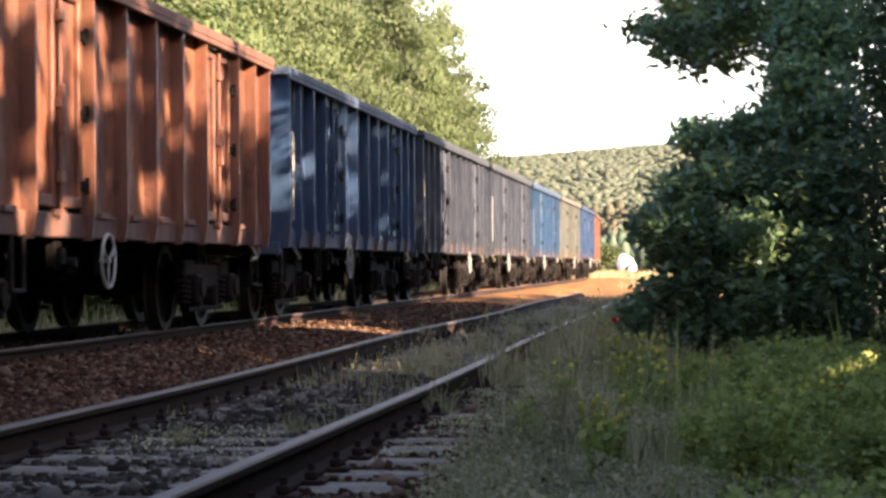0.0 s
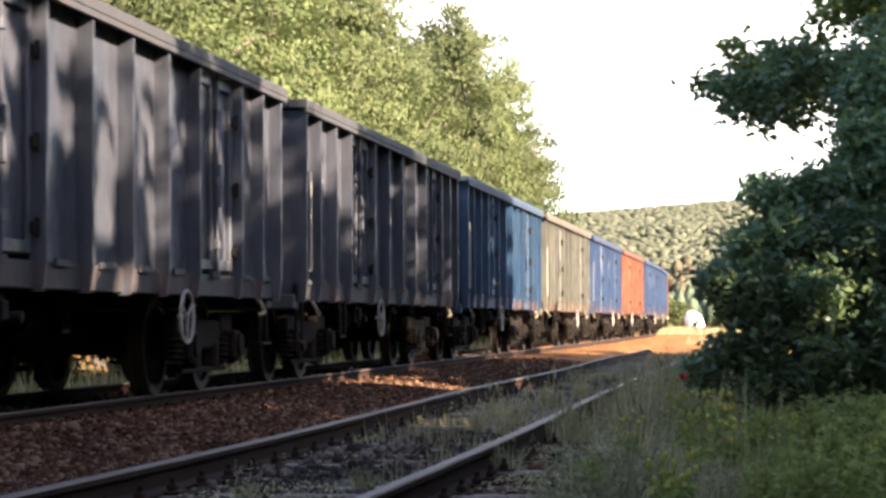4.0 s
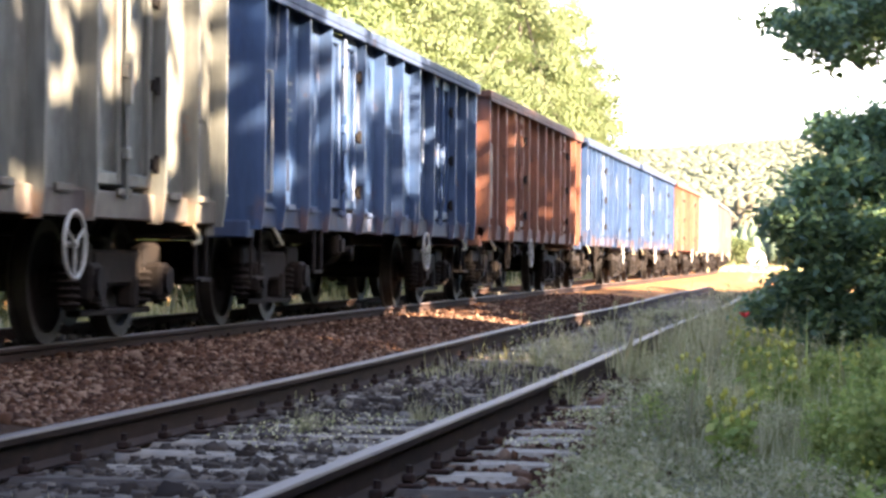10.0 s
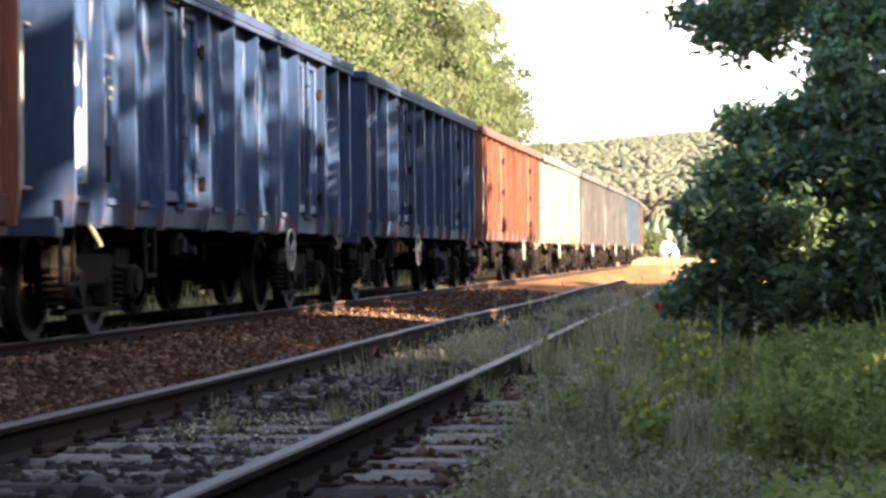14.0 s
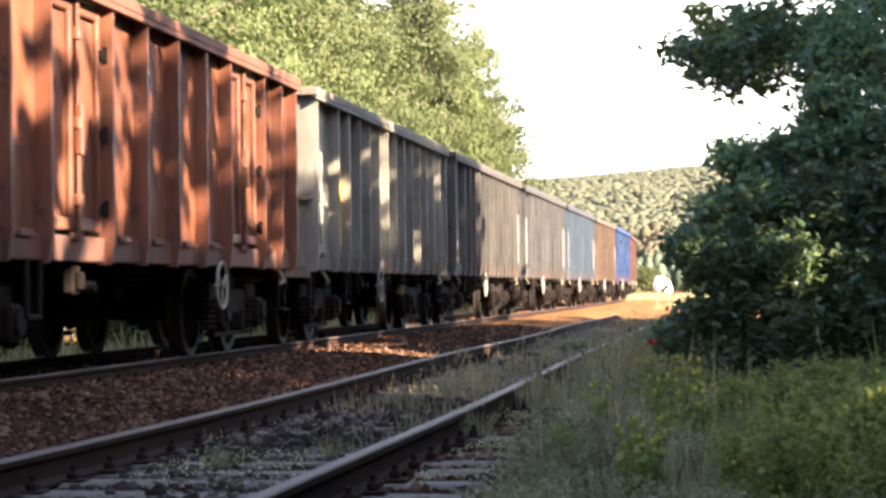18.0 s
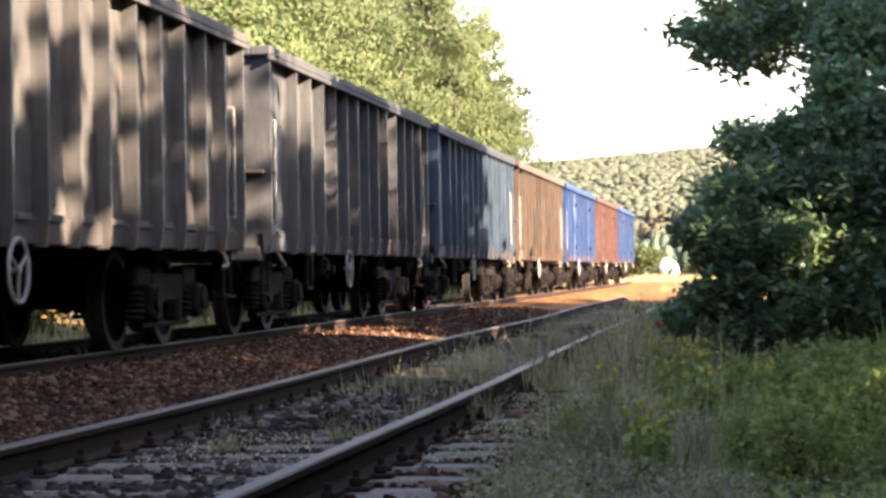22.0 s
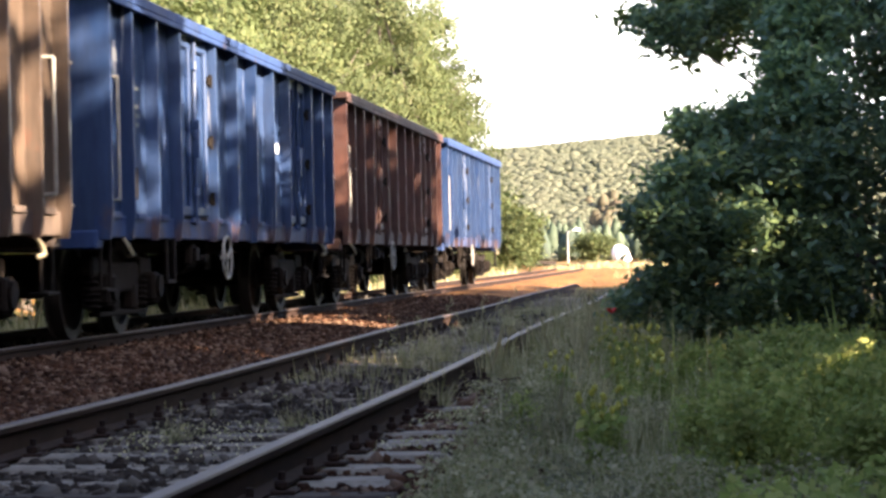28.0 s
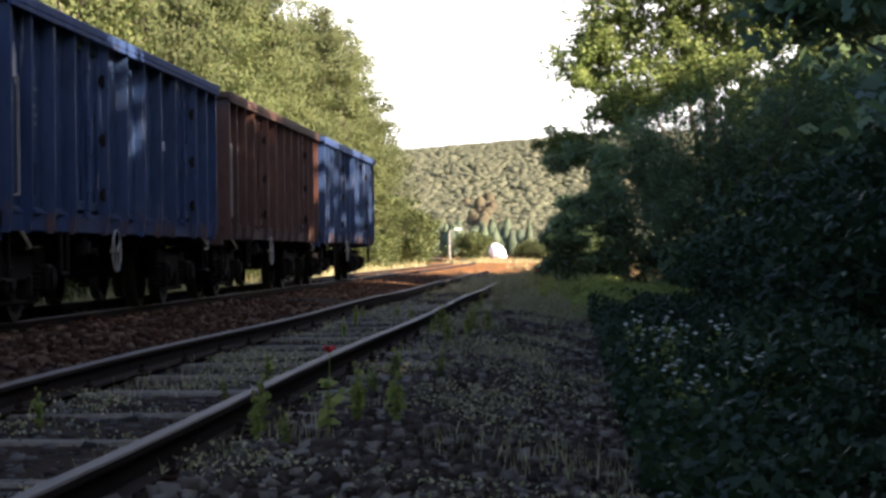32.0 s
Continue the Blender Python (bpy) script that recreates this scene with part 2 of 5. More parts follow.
L_FARDARK = leafy("far_conifer_leaf", [(0.05, 0.07, 0.045), (0.07, 0.095, 0.055), (0.085, 0.11, 0.06)], 0.2)
L_FARBROWN = leafy("far_brown_leaf", [(0.12, 0.09, 0.055), (0.13, 0.105, 0.06), (0.12, 0.105, 0.058)], 0.4)
L_GRASS = leafy("grass_blade", [(0.23, 0.225, 0.09), (0.34, 0.32, 0.145), (0.48, 0.42, 0.225), (0.62, 0.53, 0.33)], 0.45)
L_WEED = leafy("weed_leaf", [(0.20, 0.25, 0.06), (0.30, 0.34, 0.085), (0.44, 0.43, 0.13)], 0.5)
L_STONE = leafy("ballast_stone", [(0.026, 0.011, 0.006), (0.05, 0.022, 0.011), (0.08, 0.038, 0.02), (0.20, 0.13, 0.085)], 0.0, 0.95, 0.12)
L_TRACKSTONE = leafy("track_stone", [(0.028, 0.019, 0.0135), (0.048, 0.034, 0.025), (0.076, 0.057, 0.042), (0.22, 0.18, 0.14)], 0.0, 0.95, 0.12)
# Leaf tones darkened for the rear undergrowth: its shade is put into the colour.
L_SHADELEAF = leafy("shade_toned_leaf", [(0.016, 0.034, 0.013), (0.026, 0.05, 0.018), (0.042, 0.07, 0.024)], 0.3, 0.6)
L_STONEDARK = leafy("grey_gravel_stone", [(0.022, 0.018, 0.015), (0.045, 0.037, 0.030), (0.075, 0.063, 0.052), (0.15, 0.13, 0.11)], 0.0, 0.95, 0.12)

# ---------------------------------------------------------------- mesh helpers


def mesh_of(name, verts, faces, mats, smooth=False, index=None):
    me = bpy.data.meshes.new(name)
    me.from_pydata([tuple(v) for v in verts], [], faces)
    for m in mats:
        me.materials.append(m)
    if index is not None:
        me.polygons.foreach_set("material_index", np.asarray(index, np.int32))
    if smooth:
        me.polygons.foreach_set("use_smooth", np.ones(len(me.polygons), bool))
    me.update()
    return me


def polys(name, V, mat):
    """A mesh from V, an array of n polygons with k corners each."""
    n, k = V.shape[:2]
    me = bpy.data.meshes.new(name)
    me.vertices.add(n * k)
    me.vertices.foreach_set("co", V.reshape(-1).astype(np.float32))
    me.loops.add(n * k)
    me.loops.foreach_set("vertex_index", np.arange(n * k, dtype=np.int32))
    me.polygons.add(n)
    me.polygons.foreach_set("loop_start", np.arange(0, n * k, k, dtype=np.int32))
    me.materials.append(mat)
    me.update(calc_edges=True)
    return me


def box(bm, x0, x1, y0, y1, z0, z1, bevel=0.0):
    r = bmesh.ops.create_cube(bm, size=1.0, matrix=Matrix.LocRotScale(((x0 + x1) / 2, (y0 + y1) / 2, (z0 + z1) / 2), None,
                                                                     (abs(x1 - x0), abs(y1 - y0), abs(z1 - z0))))
    if bevel:
        es = list({e for v in r["verts"] for e in v.link_edges})
        bmesh.ops.bevel(bm, geom=es, offset=bevel, segments=1, affect="EDGES")


def cyl(bm, a, b, r0, r1=None, n=12, caps=True):
    a, b = Vector(a), Vector(b)
    d = b - a
    m = Matrix.Translation((a + b) / 2) @ d.to_track_quat("Z", "Y").to_matrix().to_4x4()
    bmesh.ops.create_cone(bm, cap_ends=caps, segments=n, radius1=r0, radius2=r0 if r1 is None else r1, depth=d.length, matrix=m)


def tube(bm, points, r, n=6):
    for a, b in zip(points, points[1:]):
        cyl(bm, a, b, r, n=n)


def ring(bm, c, axis, R, r, n=20, k=6):
    q = Vector(axis).to_track_quat("Z", "Y").to_matrix()
    vs = []
    for i in range(n):
        a = 2 * math.pi * i / n
        row = []
        for j in range(k):
            b = 2 * math.pi * j / k
            p = Vector(((R + r * math.cos(b)) * math.cos(a), (R + r * math.cos(b)) * math.sin(a), r * math.sin(b)))
            row.append(bm.verts.new(q @ p + Vector(c)))
        vs.append(row)
    for i in range(n):
        for j in range(k):
            bm.faces.new((vs[i][j], vs[(i + 1) % n][j], vs[(i + 1) % n][(j + 1) % k], vs[i][(j + 1) % k]))


def done(bm, name, mat):
    bmesh.ops.recalc_face_normals(bm, faces=bm.faces)
    me = bpy.data.meshes.new(name)
    bm.to_mesh(me)
    bm.free()
    for m in (mat if isinstance(mat, (list, tuple)) else (mat,)):
        me.materials.append(m)
    return me


def part(name, bm, material, parent, label=""):
    """Links a bmesh, or a finished mesh, as one part of its parent."""
    me = bm if isinstance(bm, bpy.types.Mesh) else done(bm, name, material)
    ob = new(name, me)
    ob.parent = parent
    return tagged(ob, label) if label else ob


# ---------------------------------------------------------------- plan
BEND_Y, BEND_R = 102.0, 700.0          # where both tracks begin to bend, and how tightly
TRAIN_X, TRAIN_RAIL_Z = -6.52, 0.046   # axis and rail head of the main track
SIDING_X = -2.43                       # axis of the siding
GAUGE = 1.507                          # between the middles of the rail heads
SIDING_END = 66.0


def bend(y):
    """Sideways shift of the line at y."""
    if y <= BEND_Y:
        return 0.0
    d = min(y - BEND_Y, 230.0)
    s = -d * d / (2 * BEND_R)
    return s - (y - BEND_Y - d) * d / BEND_R


def on_line(s):
    """Place and turn (degrees) at s along the line."""
    if s <= BEND_Y:
        return 0.0, s, 0.0
    a = (s - BEND_Y) / BEND_R
    return -BEND_R * (1 - math.cos(a)), BEND_Y + BEND_R * math.sin(a), math.degrees(a)


def smooth(a, b, x):
    t = min(1.0, max(0.0, (x - a) / (b - a)))
    return t * t * (3 - 2 * t)


def ground_z(x, y):
    u = x - bend(y)
    n = noise.noise((x * 0.9, y * 0.9, 0.0)) * 0.035 + noise.noise((x * 0.2, y * 0.2, 5.0)) * 0.05
    z = -0.19
    z += 0.11 * smooth(-3.5, -4.9, u) - 0.55 * smooth(-8.2, -10.0, u)      # ballast bed of the main track
    z += 0.06 * smooth(60, 70, y) * smooth(-5, -4, u)
    z += -0.16 * smooth(-0.9, 0.3, u) + 0.25 * smooth(2.0, 6.0, u) * smooth(70, 20, y)
    z += 0.30 * max(0.0, -u - 15.0) ** 0.95 * smooth(190, 120, y)          # the wooded slope
    z += n * (0.4 if -8.5 < u < -0.8 else 1.0)
    # far hill
    z += 23.4 * smooth(345, 540, y) * (0.9 + 0.1 * math.sin(x * 0.02 + 1.0)) * (1.13 + 0.09 * smooth(-60, 40, x))
    return z
# ---------------------------------------------------------------- ground
def steps(a, b, first, grow):
    out, d = [a], first
    while out[-1] < b:
        out.append(out[-1] + d)
        d *= grow
    return out


def build_ground():
    near_x = list(np.arange(-16, 8.01, 0.35))
    xs = [-v for v in reversed(steps(16.8, 1900, 1.2, 1.25))] + near_x + steps(8.8, 1900, 1.0, 1.25)
    ys = [-v for v in reversed(steps(62, 1500, 3.0, 1.35))] + list(np.arange(-60, 62, 0.6)) + steps(62, 130, 1.5, 1.02) + steps(134, 2600, 5, 1.12)
    verts = [(x, y, ground_z(x, y)) for y in ys for x in xs]
    w = len(xs)
    faces = [(j * w + i, j * w + i + 1, (j + 1) * w + i + 1, (j + 1) * w + i) for j in range(len(ys) - 1) for i in range(w - 1)]
    m, nt, b = shade("ground_earth", 0.95)
    b.inputs["Specular IOR Level"].default_value = 0.1
    sep = nt.nodes.new("ShaderNodeSeparateXYZ")
    tc = nt.nodes.new("ShaderNodeTexCoord")
    nt.links.new(tc.outputs["Object"], sep.inputs[0])
    fine = noise_tex(nt, coords(nt), 22, 6, 0.7)
    mid = noise_tex(nt, coords(nt), 1.4, 5, 0.6)
    soil = ramp(nt, fine, [(0.35, (0.018, 0.009, 0.005)), (0.55, (0.05, 0.026, 0.0135)), (0.72, (0.11, 0.067, 0.043))])
    sand = ramp(nt, fine, [(0.3, (0.27, 0.11, 0.033)), (0.7, (0.39, 0.185, 0.067))])
    green = ramp(nt, fine, [(0.3, (0.09, 0.086, 0.045)), (0.7, (0.20, 0.18, 0.10))])
    wild = ramp(nt, fine, [(0.3, (0.045, 0.06, 0.022)), (0.7, (0.11, 0.125, 0.05))])

    def band(src, a, b2, c, d):
        """1 between b2 and c, 0 outside a and d."""
        r1 = node(nt, "ShaderNodeMapRange")
        r1.inputs[1].default_value, r1.inputs[2].default_value = a, b2
        r2 = node(nt, "ShaderNodeMapRange")
        r2.inputs[1].default_value, r2.inputs[2].default_value = d, c
        mu = nt.nodes.new("ShaderNodeMath")
        mu.operation = "MULTIPLY"
        for r in (r1, r2):
            nt.links.new(src, r.inputs[0])
        nt.links.new(r1.outputs[0], mu.inputs[0])
        nt.links.new(r2.outputs[0], mu.inputs[1])
        return mu.outputs[0]

    wob = nt.nodes.new("ShaderNodeMath")
    wob.operation = "MULTIPLY_ADD"
    nt.links.new(mid, wob.inputs[0])
    wob.inputs[1].default_value = 1.6
    nt.links.new(sep.outputs[0], wob.inputs[2])
    bed = band(wob.outputs[0], -9.2, -8.4, -0.4, 0.3)
    rear_bed = band(wob.outputs[0], -9.2, -8.4, 3.0, 5.0)
    line = band(sep.outputs[1], -400, -390, 300, 345)
    mub = nt.nodes.new("ShaderNodeMath")
    mub.operation = "MULTIPLY"
    nt.links.new(bed, mub.inputs[0])
    nt.links.new(line, mub.inputs[1])
    bed = mub.outputs[0]
    rear = band(sep.outputs[1], -200, -190, 1.5, 4.5)
    far = band(sep.outputs[1], 37, 46, 330, 380)
    yard = band(wob.outputs[0], -40, -30, 3.0, 6.0)
    mug = nt.nodes.new("ShaderNodeMath")
    mug.operation = "MULTIPLY"
    nt.links.new(band(wob.outputs[0], -14.5, -12.5, 5.0, 7.0), mug.inputs[0])
    nt.links.new(line, mug.inputs[1])
    col = mix(nt, mug.outputs[0], wild, green)
    col = mix(nt, bed, col, soil)
    mu0 = nt.nodes.new("ShaderNodeMath")
    mu0.operation = "MULTIPLY"
    nt.links.new(rear_bed, mu0.inputs[0])
    nt.links.new(rear, mu0.inputs[1])
    col = mix(nt, mu0.outputs[0], col, soil)
    mu = nt.nodes.new("ShaderNodeMath")
    mu.operation = "MULTIPLY"
    nt.links.new(far, mu.inputs[0])
    nt.links.new(yard, mu.inputs[1])
    patchy = ramp(nt, mid, [(0.42, (1, 1, 1)), (0.62, (0.1, 0.1, 0.1))])
    mu2 = nt.nodes.new("ShaderNodeMath")
    mu2.operation = "MULTIPLY"
    nt.links.new(mu.outputs[0], mu2.inputs[0])
    nt.links.new(patchy, mu2.inputs[1])
    col = mix(nt, mu2.outputs[0], col, sand)
    nt.links.new(col, b.inputs["Base Color"])
    bump(nt, b, fine, 0.9, 0.03)
    g = new("ground", mesh_of("ground", verts, faces, [m], True))
    tagged(g, "stony track bed, sandy yard and grassy verge running to a wooded hill", "ground", kind="structure")


build_ground()


# ---------------------------------------------------------------- tracks
RAIL_PROFILE = [(-0.07, 0.0), (0.07, 0.0), (0.07, 0.012), (0.012, 0.03), (0.012, 0.11), (0.035, 0.122), (0.036, 0.148),
                (0.03, 0.157), (-0.03, 0.157), (-0.036, 0.148), (-0.035, 0.122), (-0.012, 0.11), (-0.012, 0.03), (-0.07, 0.012)]


def rail_mesh(axis_x, off, y0, y1, top, sag=None):
    ys = list(np.arange(y0, min(y1, BEND_Y), 1.5)) + [v for v in np.arange(BEND_Y, y1, 4.0)] + [y1]
    verts, faces, idx = [], [], []
    k = len(RAIL_PROFILE)
    for s in ys:
        bx, by, a = on_line(s)
        c, sn = math.cos(radians(a)), math.sin(radians(a))
        drop = sag(s) if sag else 0.0
        for px, pz in RAIL_PROFILE:
            u = axis_x + off + px
            verts.append((bx + u * c, by + u * sn, top - 0.157 + pz + drop))
    for i in range(len(ys) - 1):
        for j in range(k):
            faces.append((i * k + j, i * k + (j + 1) % k, (i + 1) * k + (j + 1) % k, (i + 1) * k + j))
            idx.append(1 if j in (6, 7, 8) else 0)
    faces += [tuple(range(k - 1, -1, -1)), tuple((len(ys) - 1) * k + j for j in range(k))]
    idx += [0, 0]
    return mesh_of("rail", verts, faces, [M_RAIL, M_RAILTOP], False, idx)


def sleeper_mesh(mat, seed, length=2.5):
    rnd = random.Random(seed)
    bm = bmesh.new()
    box(bm, -length / 2, length / 2, -0.13, 0.13, -0.12, 0.0, 0.025)
    for v in bm.verts:
        v.co += Vector((rnd.uniform(-0.03, 0.03), rnd.uniform(-0.012, 0.012), rnd.uniform(-0.008, 0.008)))
    return done(bm, "sleeper", mat)


def clip_mesh():
    bm = bmesh.new()
    box(bm, -0.16, 0.16, -0.07, 0.07, 0.0, 0.02, 0.006)
    for sx in (-1, 1):
        box(bm, sx * 0.075, sx * 0.125, -0.04, 0.04, 0.02, 0.055, 0.008)
        cyl(bm, (sx * 0.1, 0, 0.05), (sx * 0.1, 0, 0.085), 0.016, n=6)
    return done(bm, "rail_clip", M_RAIL)


def build_track(name, label, axis_x, y0, y1, top, mat, spacing, sag=None, s_from=None, s_to=None):
    t = tagged(new(name), label, "railway track", kind="structure")
    for sgn in (-1, 1):
        part("rail", rail_mesh(axis_x, sgn * GAUGE / 2, y0, y1, top, sag), None, t)
    kinds = [sleeper_mesh(mat, i) for i in range(4)]
    dark = sleeper_mesh(M_WOODSLEEPER, 9)
    rnd = random.Random(7)
    clip = clip_mesh()
    s = s_from
    while s < s_to:
        bx, by, a = on_line(s)
        ob = part("sleeper", dark if 7.6 < s < 9.4 else rnd.choice(kinds), None, t)
        d = sag(s) if sag else 0.0
        ob.matrix_basis = pose(bx + axis_x + rnd.uniform(-0.03, 0.03), by, top - 0.158 + d + rnd.uniform(-0.012, 0.004), 0, rnd.uniform(-0.5, 0.5), a + rnd.uniform(-1.2, 1.2))
        if -38 < s < 34:
            for sgn in (-1, 1):
                c = part("rail_clip", clip, None, t)
                c.matrix_basis = pose(bx + axis_x + sgn * GAUGE / 2, by, top - 0.16 + d, 0, 0, a)
        s += spacing * (3 if s < 2 and mat is M_SLEEPER else 1)      # two of three lie buried in the gravel here
    return t


def siding_sag(s):
    return -0.22 * smooth(SIDING_END - 6, SIDING_END, s) + 0.012 * math.sin(s * 0.31)


build_track("siding_track", "rusty siding rails on worn grey sleepers, weeds between", SIDING_X, -75, SIDING_END, 0.0, M_SLEEPER, 0.64, siding_sag, -52, 62)
build_track("main_track", "main line rails on dark sleepers in reddish ballast", TRAIN_X, -90, 420, TRAIN_RAIL_Z, M_WOODSLEEPER, 0.64, None, -30, 130)


def build_gravel():
    rng = np.random.default_rng(3)
    cube = np.array([(-1, -1, -1), (1, -1, -1), (1, 1, -1), (-1, 1, -1), (-1, -1, 1), (1, -1, 1), (1, 1, 1), (-1, 1, 1)], float)
    quads = np.array([(0, 3, 2, 1), (4, 5, 6, 7), (0, 1, 5, 4), (1, 2, 6, 5), (2, 3, 7, 6), (3, 0, 4, 7)])

    def heap(name, label, n, xr, yr, size, mat, sink, power=1.0, keep=None):
        x = rng.uniform(*xr, n)
        y = yr[0] + (yr[1] - yr[0]) * rng.random(n) ** power
        if keep is not None:
            k = keep(x, y)
            x, y = x[k], y[k]
            n = len(x)
        z = np.array([ground_z(a, b) for a, b in zip(x, y)])
        s = rng.lognormal(math.log(size), 0.32, n)
        v = cube[None] * (0.5 * s)[:, None, None] * rng.uniform(0.55, 1.0, (n, 1, 3))
        v = v * rng.uniform(0.6, 1.0, (n, 8, 3))
        a, b = rng.uniform(0, 6.28, n), rng.uniform(-0.8, 0.8, n)
        ca, sa, cb, sb = np.cos(a), np.sin(a), np.cos(b), np.sin(b)
        vx, vy, vz = v[..., 0], v[..., 1], v[..., 2]
        vy, vz = vy * cb[:, None] - vz * sb[:, None], vy * sb[:, None] + vz * cb[:, None]
        vx, vy = vx * ca[:, None] - vy * sa[:, None], vx * sa[:, None] + vy * ca[:, None]
        V = np.stack([vx + x[:, None], vy + y[:, None], vz + (z + s * sink)[:, None]], -1).reshape(-1, 3)
        Fc = (np.arange(n)[:, None, None] * 8 + quads[None]).reshape(-1, 4)
        me = bpy.data.meshes.new(name)
        me.vertices.add(len(V))
        me.vertices.foreach_set("co", V.reshape(-1).astype(np.float32))
        me.loops.add(Fc.size)
        me.loops.foreach_set("vertex_index", Fc.reshape(-1).astype(np.int32))
        me.polygons.add(len(Fc))
        me.polygons.foreach_set("loop_start", np.arange(0, Fc.size, 4, dtype=np.int32))
        me.materials.append(mat)
        me.update(calc_edges=True)
        tagged(new(name, me), label, "ballast", kind="stuff")

    heap("ballast_stones", "reddish brown crushed stone between the two tracks", 46000, (-5.75, -3.3), (11.5, 50), 0.036, L_STONE, 0.12, 1.4)
    heap("track_gravel", "brown and grey stones between the siding rails", 20000, (-3.12, -1.72), (8, 62), 0.042, L_TRACKSTONE, 0.16, 1.5)
    heap("verge_gravel", "dark grey gravel beside the siding", 19000, (-1.65, 0.6), (-30, 3.5), 0.05, L_TRACKSTONE, 0.06)
    heap("rail_side_gravel", "dark grey gravel at the sleeper ends", 7000, (-1.65, -0.7), (8, 30), 0.04, L_STONE, 0.08)
    heap("rear_gravel", "brown stones along the rear part of the tracks", 12000, (-5.75, -3.3), (-32, 7), 0.07, L_STONE, 0.08)
    heap("rear_track_gravel", "small stones between the sleepers of the siding", 7000, (-3.1, -1.75), (-32, 7), 0.06, L_STONEDARK, -0.25)
    heap("main_bed_gravel", "dark stones under the train", 5000, (-7.9, -5.9), (6, 60), 0.06, L_STONEDARK, 0.1, 1.4)


build_gravel()
# ---------------------------------------------------------------- plants
LEAF_QUAD = np.array([(-0.5, 0, 0), (0, -0.32, 0.06), (0.5, 0, 0), (0, 0.32, 0.06)])
LEAF_OAK = np.array([(0, 0, 0), (0.3, 0.2, 0.03), (0.5, 0.14, 0.04), (0.72, 0.26, 0.03), (1.0, 0, 0),
                     (0.72, -0.26, 0.03), (0.5, -0.14, 0.04), (0.3, -0.2, 0.03)]) - np.array((0.5, 0, 0))


def scatter(rng, centers, sizes, shape, flat=0.5, lean=(0, 0), out=None):
    """Copies of a leaf shape at the centers, turned at random; flat: how level they lie; out: the way that they face."""
    n = len(centers)
    nrm = rng.normal(size=(n, 3))
    if out is not None:
        nrm = nrm * 0.35 + out / np.maximum(np.linalg.norm(out, axis=1), 1e-6)[:, None]
        flat = 0.0
    nrm[:, 2] = (nrm[:, 2] if out is not None else np.abs(nrm[:, 2])) + flat
    nrm[:, :2] += np.asarray(lean)
    nrm /= np.linalg.norm(nrm, axis=1)[:, None]
    t = np.cross(nrm, rng.normal(size=(n, 3)))
    t /= np.linalg.norm(t, axis=1)[:, None]
    b = np.cross(nrm, t)
    s = sizes[:, None, None]
    return (centers[:, None] + s * (shape[None, :, :1] * t[:, None] + shape[None, :, 1:2] * b[:, None] + shape[None, :, 2:] * nrm[:, None])).astype(np.float32)


def branch_tubes(bm, rng, base, top, r, crown, n):
    """A tapered trunk with limbs that reach into the crown; crown: (centre, radii)."""
    base, top = Vector(base), Vector(top)
    pts = [base.lerp(top, i / 6) + Vector((rng.uniform(-1, 1), rng.uniform(-1, 1), 0)) * r * 0.8 * (i > 0) for i in range(7)]
    for i in range(6):
        cyl(bm, pts[i], pts[i + 1], r * (1 - i * 0.14), r * (1 - (i + 1) * 0.14), 8, False)
    ends = []
    c, rad = crown
    for i in range(n):
        k = rng.uniform(0.25, 0.95)
        p = base.lerp(top, k)
        a = rng.uniform(0, 6.28)
        q = Vector((c[0] + rad[0] * 0.8 * math.cos(a), c[1] + rad[1] * 0.8 * math.sin(a), c[2] + rad[2] * rng.uniform(-0.7, 0.8)))
        mid = p.lerp(q, 0.5) + Vector((0, 0, rng.uniform(-0.1, 0.25) * rad[2] * 0.4))
        cyl(bm, p, mid, r * 0.34, r * 0.2, 5, False)
        cyl(bm, mid, q, r * 0.2, r * 0.06, 5, False)
        ends += [mid.lerp(q, 0.5), q]
    return ends


def crown_points(rng, n, c, rad, clumps, spread, seeds=None, shell=0.55, squash=0.6):
    """Leaf places in clumps over an uneven ellipsoid."""
    d = rng.normal(size=(clumps, 3))
    d /= np.linalg.norm(d, axis=1)[:, None]
    k = rng.uniform(shell, 1.0, (clumps, 1)) * rng.uniform(0.8, 1.08, (clumps, 1))
    cc = np.asarray(c) + d * k * np.asarray(rad)
    if seeds is not None and len(seeds):
        cc = np.concatenate([cc, np.array([tuple(s) for s in seeds])])
    pick = rng.integers(0, len(cc), n)
    off = rng.normal(size=(n, 3)) * spread
    off[:, 2] *= squash
    return cc[pick] + off


def build_tree(name, seed, height, rad, leaves, size, mat, shape=LEAF_QUAD, low=0.25, trunk=0.2, clumps=90, spread=0.5, flat=0.4, facing=False):
    rng = np.random.default_rng(seed)
    rnd = random.Random(seed)
    c = (0, 0, height * (low + 1) / 2)
    rads = (rad, rad, height * (1 - low) / 2)
    t = new(name)
    bm = bmesh.new()
    ends = branch_tubes(bm, rnd, (0, 0, -0.4), (rnd.uniform(-.3, .3), rnd.uniform(-.3, .3), height * 0.86), trunk, (c, rads), 9)
    part("trunk", bm, M_BARK, t)
    P = crown_points(rng, leaves, c, rads, clumps, spread, ends)
    P[:, 2] = np.maximum(P[:, 2], 0.2)
    part("crown", polys("crown", scatter(rng, P, rng.uniform(0.7, 1.3, leaves) * size, shape, flat, out=(P - np.asarray(c)) / np.square(rads) if facing else None), mat), None, t)
    return t


